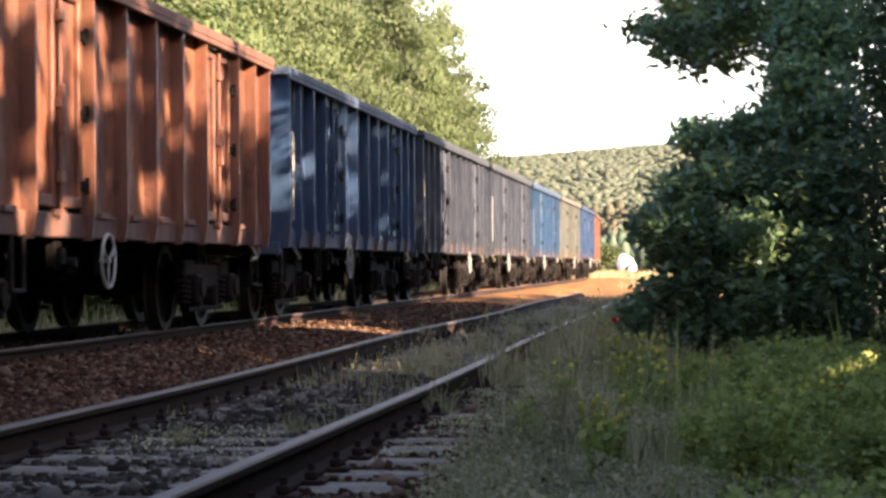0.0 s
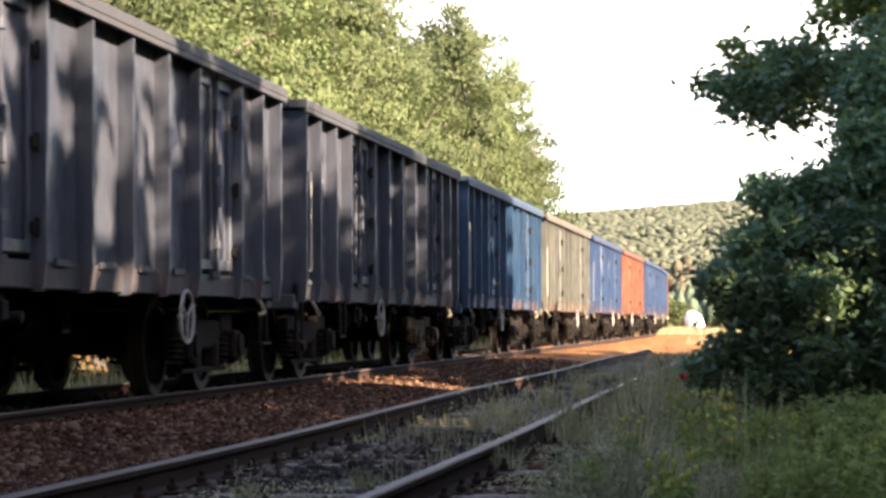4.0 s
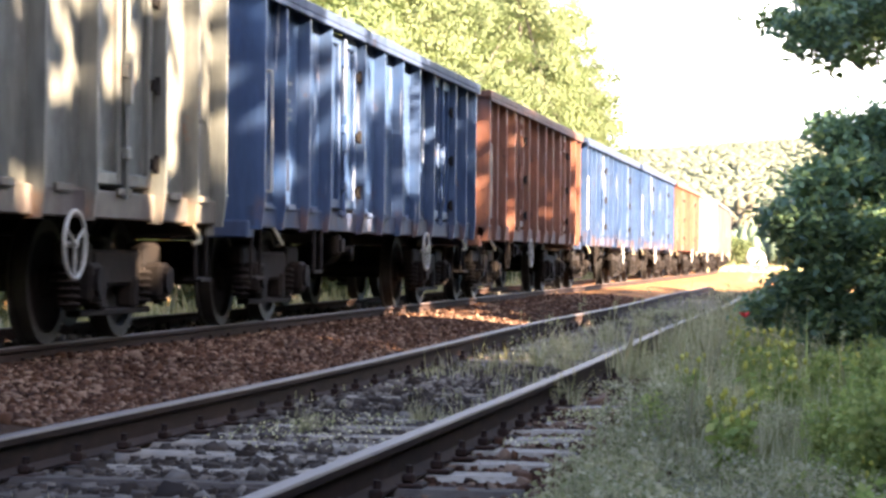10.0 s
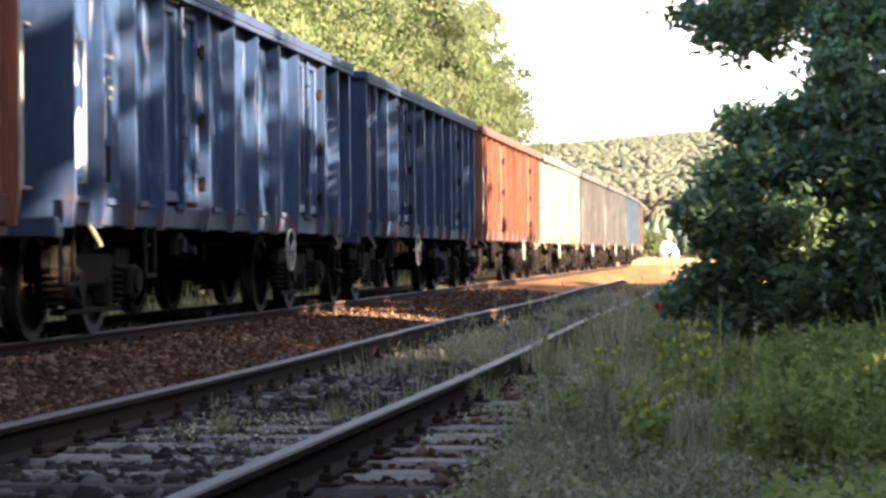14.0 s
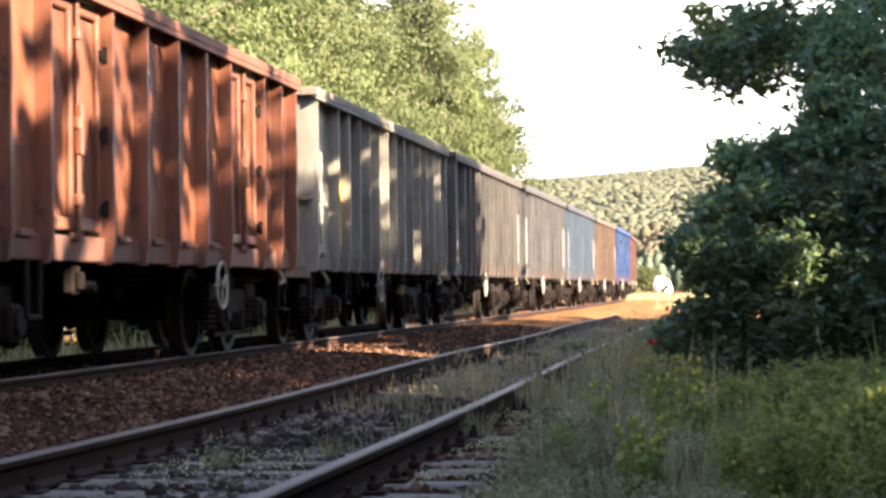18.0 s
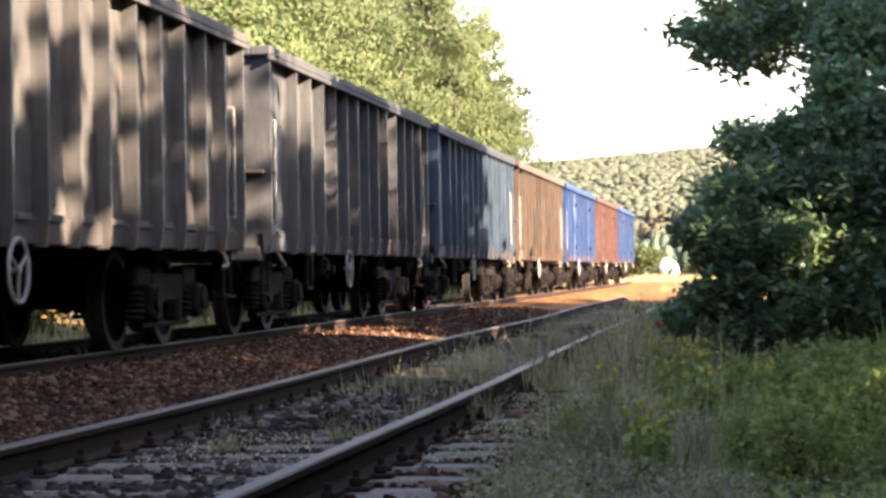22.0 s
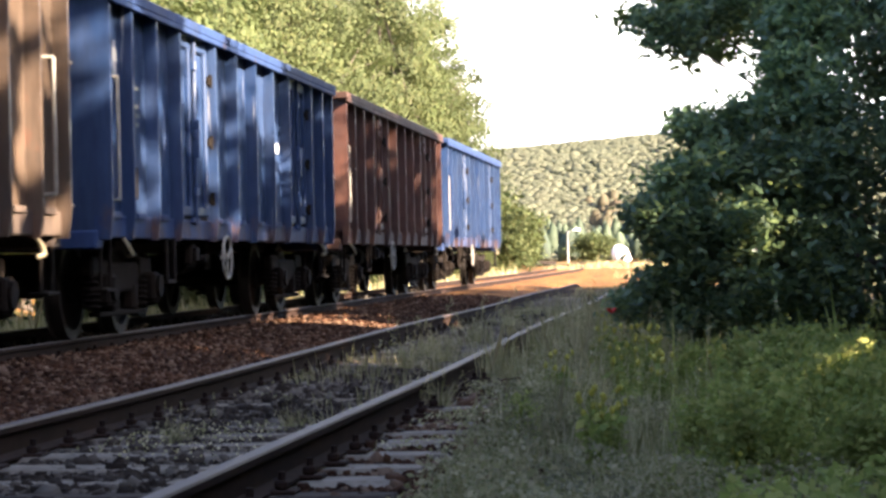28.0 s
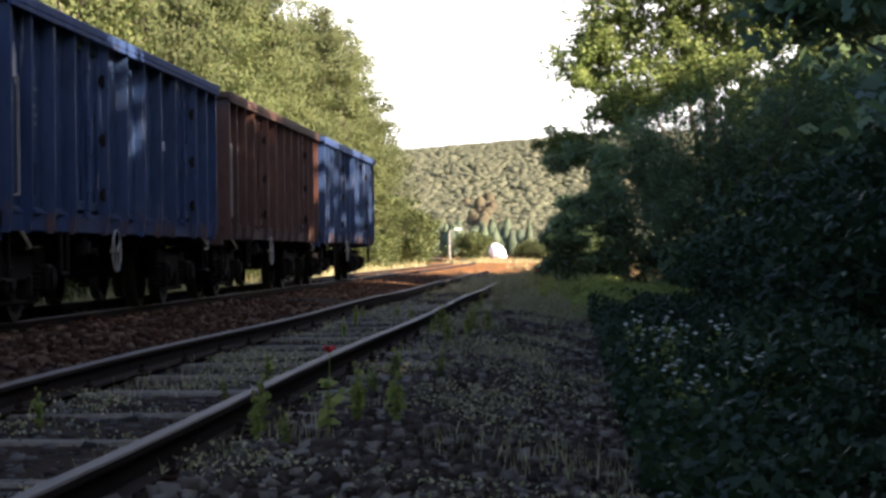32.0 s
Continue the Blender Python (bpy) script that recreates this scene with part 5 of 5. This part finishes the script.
def white_heap():
    """A stack under a white sheet."""
    x, y = -10.3, 318.0
    bm = bmesh.new()
    bmesh.ops.create_icosphere(bm, subdivisions=3, radius=1.0)
    for v in bm.verts:
        v.co = Vector((v.co.x * 1.25 + v.co.z * -0.45, v.co.y * 1.1, max(v.co.z, -0.3) * 1.6))
        v.co += Vector((noise.noise(v.co * 1.5), noise.noise(v.co * 1.5 + Vector((4, 0, 0))), noise.noise(v.co * 1.7))) * 0.25
    ob = new("sheeted_mound", done(bm, "sheeted_mound", M_WHITE))
    ob.location = (x, y, ground_z(x, y) + 0.6)
    tagged(ob, "heap under a bright white sheet at the far yard", "covered stack")


white_heap()


def yard_bits():
    rnd = random.Random(4)
    far = build_tree("shrub", 61, 3.6, 2.6, 3500, 0.34, L_LIGHT, low=0.0, trunk=0.07, clumps=60, spread=0.45)
    for i, (x, y, k) in enumerate(((-14.4, 332, 1.2), (-6.0, 296, 0.62), (-5.0, 282, 0.6), (-24, 320, 0.9), (-4.5, 270, 0.75), (-3.0, 240, 0.6), (-2.2, 200, 0.5))):
        m = pose(x, y, ground_z(x, y) - 0.1, 0, 0, rnd.uniform(0, 360)) @ Matrix.Scale(k, 4)
        ob = far if i == 0 else copy_thing(far, m)
        ob.matrix_basis = m
        tagged(ob, "rounded green bush at the edge of the yard", "shrub", "bushes of the yard")
    for i in range(2):
        bm = bmesh.new()
        box(bm, -1.1, 1.1, -0.3, 0.3, -0.05, 0.3, 0.04)
        ob = new("timber_baulk", done(bm, "timber_baulk", M_WOODSLEEPER))
        x, y = -15.4 + i * 3.7, 238.0
        ob.location = (x, y, ground_z(x, y))
        tagged(ob, "dark timber baulk lying in the sandy yard", "timber", "timbers in the yard")


yard_bits()


# ---------------------------------------------------------------- grass, weeds and flowers
def build_grass():
    rng = np.random.default_rng(17)

    def blades(name, label, n, xr, yr, hgt, wid, mat, keep=None, power=1.0, lean=0.35):
        x = rng.uniform(*xr, n)
        y = yr[0] + (yr[1] - yr[0]) * rng.random(n) ** power
        if keep is not None:
            k = keep(x, y)
            x, y = x[k], y[k]
        n = len(x)
        z = np.array([ground_z(a, b) for a, b in zip(x, y)]) - 0.02
        h = hgt * rng.lognormal(0, 0.35, n) * np.where(y < 8, 1.0, 0.4 + 0.6 * np.clip((y - 9) / 5, 0, 1))
        a = rng.uniform(0, 6.28, n)
        la = rng.uniform(0, 6.28, n)
        ll = rng.uniform(0.05, lean, n) * h
        dx, dy = np.cos(a) * wid * 0.5, np.sin(a) * wid * 0.5
        lx, ly = np.cos(la) * ll, np.sin(la) * ll
        P = np.zeros((n, 5, 3))
        P[:, 0] = np.stack([x - dx, y - dy, z], -1)
        P[:, 1] = np.stack([x + dx, y + dy, z], -1)
        P[:, 2] = np.stack([x + dx * 0.8 + lx * 0.35, y + dy * 0.8 + ly * 0.35, z + h * 0.6], -1)
        P[:, 3] = np.stack([x + lx, y + ly, z + h], -1)
        P[:, 4] = np.stack([x - dx * 0.8 + lx * 0.35, y - dy * 0.8 + ly * 0.35, z + h * 0.6], -1)
        tagged(new(name, polys(name, P, mat)), label, "grass", kind="stuff")

    def clumpy(f, lo):
        return lambda x, y: np.array([noise.noise((a * f, b * f * 0.5, 3.0)) > lo for a, b in zip(x, y)])

    blades("verge_grass", "tall grey-green grass on the verge", 70000, (-1.0, 1.8), (8.5, 62), 0.2, 0.007, L_GRASS, clumpy(1.3, -0.15), 1.6)
    blades("verge_herbs", "broad-leaved herbs on the verge", 12000, (-0.2, 2.6), (9.5, 30), 0.24, 0.014, L_WEED, clumpy(0.8, -0.1), 1.2)
    blades("rail_grass", "wispy grass leaning over the near rail", 16000, (-1.6, -0.6), (17, 50), 0.22, 0.006, L_GRASS, clumpy(1.0, -0.2), 1.2)
    blades("verge_stalks", "tall dry grass stalks on the verge", 3500, (-1.1, 1.0), (9.5, 34), 0.28, 0.005, L_GRASS, clumpy(0.9, 0.0), 1.2, 0.2)
    blades("track_grass", "sparse grass between the siding rails", 7000, (-3.0, -1.8), (13, 60), 0.12, 0.007, L_GRASS, clumpy(0.9, 0.12))
    blades("far_verge_grass", "sunlit grass behind the main track", 26000, (-14.5, -9.0), (10, 120), 0.35, 0.03, L_GRASS, None)
    blades("yard_grass", "yellow-green grass patches in the yard", 14000, (-9.0, 4.0), (62, 230), 0.25, 0.05, L_GRASS, clumpy(0.12, 0.08))
    blades("rear_grass", "grass along the path beside the siding", 15000, (-1.5, 0.6), (-28, 9), 0.085, 0.006, L_GRASS, clumpy(0.8, 0.16))
    blades("rear_track_grass", "grass tufts between the rails", 9000, (-3.0, -0.9), (-30, 8), 0.075, 0.006, L_GRASS, clumpy(0.9, 0.2))


    def fluff(name, label, n, xr, yr, hgt, size, mat, lo, f=1.3, power=1.0):
        """Fine herb foliage: small leaves heaped over the ground, thick in places."""
        x = rng.uniform(*xr, n)
        y = yr[0] + (yr[1] - yr[0]) * rng.random(n) ** power
        d = np.array([noise.noise((a * f, b * f * 0.6, 9.0)) for a, b in zip(x, y)])
        k = d > lo + rng.uniform(-0.15, 0.15, n)
        x, y, d = x[k], y[k], d[k]
        z = np.array([ground_z(a, b) for a, b in zip(x, y)])
        h = hgt * (0.45 + 0.8 * np.clip(d - lo, 0, 1)) * rng.random(len(x)) ** 0.8
        P = np.stack([x, y, z + h], -1)
        tagged(new(name, polys(name, scatter(rng, P, rng.uniform(0.6, 1.4, len(x)) * size, LEAF_QUAD, 0.2), mat)), label, "herbs", kind="stuff")

    fluff("verge_weeds", "fine grey-green weeds along the siding", 80000, (-1.05, 1.7), (3.5, 15.0), 0.32, 0.026, L_GRASS, -0.06, 1.5)
    fluff("far_verge_weeds", "fine grey-green weeds farther along the siding", 110000, (-1.05, 1.6), (12, 60), 0.42, 0.024, L_GRASS, -0.02, 1.2, 1.5)
    fluff("sleeper_end_weeds", "low weeds over the sleeper ends of the siding", 15000, (-1.55, -0.7), (11, 26), 0.11, 0.02, L_GRASS, 0.0, 1.6)
    fluff("verge_leaves", "green leafy weeds at the edge of the thicket", 80000, (0.05, 2.6), (4.0, 30), 0.5, 0.045, L_WEED, -0.02, 1.0, 1.2)
    fluff("track_weeds", "low weeds between the siding rails", 26000, (-3.1, -1.75), (10, 64), 0.13, 0.018, L_GRASS, 0.2, 1.0)
    fluff("rear_herbs", "low dark leafy herbs beside the gravel path", 70000, (0.3, 3.4), (-27, 8), 0.38, 0.07, L_SHADELEAF, -0.25, 1.4)
    fluff("rear_weeds", "low weeds along the path", 60000, (-3.0, 0.6), (-29, 8.3), 0.16, 0.024, L_GRASS, 0.16, 1.1)


build_grass()


def stalk_plant(name, label, category, seed, height, stems, head_mat, head, spread=0.12, leaf_mat=None):
    """A herb: thin stems with leaves, and a head on each stem."""
    rnd = random.Random(seed)
    rng = np.random.default_rng(seed)
    t = tagged(new(name), label, category)
    bm = bmesh.new()
    tips, mids = [], []
    for _ in range(stems):
        a, r = rnd.uniform(0, 6.28), rnd.uniform(0, spread)
        h = height * rnd.uniform(0.75, 1.1)
        p0 = Vector((r * 0.3 * math.cos(a), r * 0.3 * math.sin(a), -0.03))
        p1 = Vector((r * math.cos(a), r * math.sin(a), h))
        cyl(bm, p0, p1, 0.005, 0.003, 5)
        tips.append(p1)
        mids += [p0.lerp(p1, k) for k in (0.25, 0.4, 0.55, 0.7)]
    part("stem", bm, leaf_mat or L_WEED, t)
    C = np.array([tuple(m) for m in mids for _ in range(4)]) + rng.normal(size=(len(mids) * 4, 3)) * 0.03
    part("leaves", polys("leaves", scatter(rng, C, rng.uniform(0.05, 0.11, len(C)), LEAF_QUAD, 0.5), leaf_mat or L_WEED), None, t)
    for p in tips:
        bm = bmesh.new()
        if head == "poppy":
            for i in range(4):
                a = i * 1.57
                q = [p + Vector((math.cos(a + d) * r, math.sin(a + d) * r, z)) for d, r, z in ((0, 0.0, 0), (-0.75, 0.024, 0.014), (-0.3, 0.036, 0.034), (0.3, 0.036, 0.034), (0.75, 0.024, 0.014))]
                bm.faces.new([bm.verts.new(v) for v in q])
        else:
            r, f = (0.032, 0.4) if head == "umbel" else (0.022, 1.3)
            bmesh.ops.create_icosphere(bm, subdivisions=2, radius=r)
            for v in bm.verts:
                v.co = p + Vector((v.co.x, v.co.y, v.co.z * f)) * rnd.uniform(0.6, 1.15)
        part("flower", bm, head_mat, t)
    return t


def plant_out():
    rnd = random.Random(23)

    def put(ob, spots, group):
        for i, (x, y, k) in enumerate(spots):
            m = pose(x, y, ground_z(x, y), 0, 0, rnd.uniform(0, 360)) @ Matrix.Scale(k, 4)
            o = ob if i == 0 else copy_thing(ob, m)
            o.matrix_basis = m
            tagged(o, group=group)

    poppy = stalk_plant("poppy", "single red poppy on a thin stem in the verge grass", "poppy", 1, 0.42, 1, M_RED, "poppy", 0.03)
    put(poppy, [(-0.66, 17.0, 1.2), (-1.17, -21.2, 1.0)], "poppies")
    yellow = stalk_plant("yellow_flower", "yellow flowering weed in the verge", "wild flower", 2, 0.55, 7, M_YELLOWFLOWER, "spike", 0.16)
    put(yellow, [(rnd.uniform(-0.9, 1.4), rnd.uniform(9.3, 24), rnd.uniform(0.45, 0.85)) for _ in range(44)], "yellow flowers")
    umbel = stalk_plant("white_umbel_plant", "white flowering umbels among the undergrowth", "wild flower", 3, 0.75, 6, M_WHITEFLOWER, "umbel", 0.28)
    put(umbel, [(rnd.uniform(0.5, 1.5), rnd.uniform(-19, -11), rnd.uniform(0.4, 0.7)) for _ in range(22)], "white umbels")
    weed = stalk_plant("tall_weed", "slender green weed growing beside the rail", "weed", 4, 0.5, 5, L_WEED, "spike", 0.1)
    put(weed, [(rnd.uniform(-1.6, -0.9), rnd.uniform(-23, 4), rnd.uniform(0.35, 0.65)) for _ in range(20)] +
        [(rnd.uniform(-3.0, -1.9), rnd.uniform(-22, 6), rnd.uniform(0.25, 0.5)) for _ in range(12)], "weeds")

    tuft = grass_tuft("grass_tuft", "tuft of pale dry grass growing between the siding rails", 5)
    put(tuft, [(-2.36, 19.0, 1.0), (-2.2, 20.2, 0.85), (-2.05, 18.2, 0.7), (-2.5, 21.4, 0.8), (-2.3, 24.5, 1.1), (-2.1, 26.5, 0.8), (-1.82, 18.4, 0.8), (-1.55, 14.0, 0.7),
               (-2.6, 11.6, 0.5), (-2.2, 12.6, 0.45), (-1.5, 22.0, 0.8), (-1.86, 11.7, 0.55), (-2.4, 30, 0.9), (-2.0, 33, 0.9), (-1.4, 27, 1.0)] +
        [(rnd.uniform(-1.0, 0.1), rnd.uniform(12, 30), rnd.uniform(0.7, 1.5)) for _ in range(36)], "grass tufts")
    herb = leafy_herb("leafy_herb", "bushy yellow-green herb with small leaves at the edge of the thicket", 6, 0.55, 11)
    spots = [(rnd.uniform(-0.1, 1.0), rnd.uniform(9.6, 17.5), rnd.uniform(0.6, 1.05)) for _ in range(78)]
    put(herb, [(x, y, k * (0.75 if x < 0.15 else 1.0)) for x, y, k in spots] + [(rnd.uniform(-0.9, -0.1), rnd.uniform(11, 22), rnd.uniform(0.35, 0.6)) for _ in range(22)], "leafy herbs")


def grass_tuft(name, label, seed):
    """Arching blades from one root, with seed heads on a few."""
    rng = np.random.default_rng(seed)
    t = tagged(new(name), label, "grass")
    n = 90
    a, la = rng.uniform(0, 6.28, n), rng.uniform(0, 6.28, n)
    h = 0.2 * rng.lognormal(0, 0.35, n)
    r0 = rng.uniform(0, 0.13, n)
    x, y = r0 * np.cos(la), r0 * np.sin(la)
    ll = rng.uniform(0.1, 0.9, n) * h
    w = 0.0028
    P = np.zeros((n, 5, 3))
    for i, (sx, k, z) in enumerate(((-1, 0, -0.02), (1, 0, -0.02), (0.8, 0.3, 0.62), (0, 1, 1), (-0.8, 0.3, 0.62))):
        P[:, i] = np.stack([x + sx * w * np.cos(a) + k * ll * np.cos(la), y + sx * w * np.sin(a) + k * ll * np.sin(la), z * h], -1)
    tagged(part("foliage", polys("foliage", P, L_GRASS), None, t), kind="stuff")
    C = P[:26, 3].repeat(14, 0) + rng.normal(size=(364, 3)) * np.array((0.008, 0.008, 0.03))
    tagged(part("seed", polys("seed", scatter(rng, C, rng.uniform(0.012, 0.024, 364), LEAF_QUAD, 0.0), L_GRASS), None, t), kind="stuff")
    return t


def leafy_herb(name, label, seed, height, stems):
    """A bushy herb: stems thick with small leaves, lighter towards the tips."""
    rng = np.random.default_rng(seed)
    rnd = random.Random(seed)
    t = tagged(new(name), label, "herb")
    bm = bmesh.new()
    Cs = []
    for _ in range(stems):
        a, r, h = rnd.uniform(0, 6.28), rnd.uniform(0.02, 0.2), height * rnd.uniform(0.6, 1.1)
        p0, p1 = Vector((r * 0.4 * math.cos(a), r * 0.4 * math.sin(a), -0.03)), Vector((r * math.cos(a), r * math.sin(a), h))
        cyl(bm, p0, p1, 0.005, 0.002, 5)
        k = rng.random(70) ** 0.7
        Cs.append(np.outer(1 - k, p0) + np.outer(k, p1) + rng.normal(size=(70, 3)) * np.array((0.035, 0.035, 0.02)))
    tagged(part("stem", bm, L_WEED, t), kind="stuff")
    C = np.concatenate(Cs)
    part("leaves", polys("leaves", scatter(rng, C, rng.uniform(0.025, 0.06, len(C)), LEAF_QUAD, 0.4), L_WEED), None, t)
    return t


plant_out()


def undergrowth():
    """Low leafy shrubs on the sunny side."""
    a = build_tree("undergrowth_shrub", 71, 0.95, 0.75, 1500, 0.11, L_SHADELEAF, LEAF_OAK, low=0.0, trunk=0.02, clumps=40, spread=0.13)
    b = build_tree("undergrowth_shrub", 72, 1.7, 1.1, 2400, 0.13, L_SHADELEAF, LEAF_OAK, low=0.0, trunk=0.03, clumps=50, spread=0.18)
    rnd = random.Random(31)
    spots = []
    for y in np.arange(-34, 9, 1.5):
        spots.append((1.6 + rnd.uniform(-0.3, 0.5), y, rnd.uniform(0.6, 1.0) * (0.5 if y > -7 else 0.75), 0))
        spots.append((2.9 + rnd.uniform(-0.4, 0.6), y, rnd.uniform(0.6, 1.0), 1))
        spots.append((4.6 + rnd.uniform(-0.6, 0.8), y, rnd.uniform(0.9, 1.5), 1))
    for y in np.arange(9, 32, 2.2):
        spots.append((3.4 + 0.05 * y + rnd.uniform(-0.4, 0.8), y, rnd.uniform(0.9, 1.4), 1))
    seen = set()
    for x, y, k, i in spots:
        src = (a, b)[i]
        m = pose(x, y, ground_z(x, y), 0, 0, rnd.uniform(0, 360)) @ Matrix.Scale(k, 4)
        ob = copy_thing(src, m) if i in seen else src
        seen.add(i)
        ob.matrix_basis = m
        tagged(ob, "low dark green leafy shrub in the shade beside the path", "shrub", "undergrowth shrubs")


undergrowth()

# ---------------------------------------------------------------- what moves
SPEED, TAIL_AT_28 = 7.83, 61.7


def motions():
    for i, w in enumerate(TRAIN):
        rows = []
        for t in range(0, 33):
            tail = TAIL_AT_28 + SPEED * (28 - t)
            s = tail - PITCH * (i + 1) + (PITCH - BODY_L) / 2      # leading end of the body
            ax, ay, a = on_line(s + 1.85)
            bx, by, b = on_line(s + BODY_L - 1.85)
            turn = math.atan2(-(bx - ax), by - ay)
            c, sn = math.cos((a + b) * math.pi / 360), math.sin((a + b) * math.pi / 360)
            px, py = ax + TRAIN_X * c, ay + TRAIN_X * sn
            px, py = px - 1.85 * -math.sin(turn), py - 1.85 * math.cos(turn)
            rows.append((t, pose(px, py, TRAIN_RAIL_Z, 0, 0, math.degrees(turn))))
        walk(w, rows)
    step = math.degrees(SPEED / 15 / 0.46)
    for sets in WHEELS:
        for ob, y in sets:
            walk(ob, [(k / 15, pose(0, y, 0.46, k * step % 360)) for k in range(0, 481)])


motions()
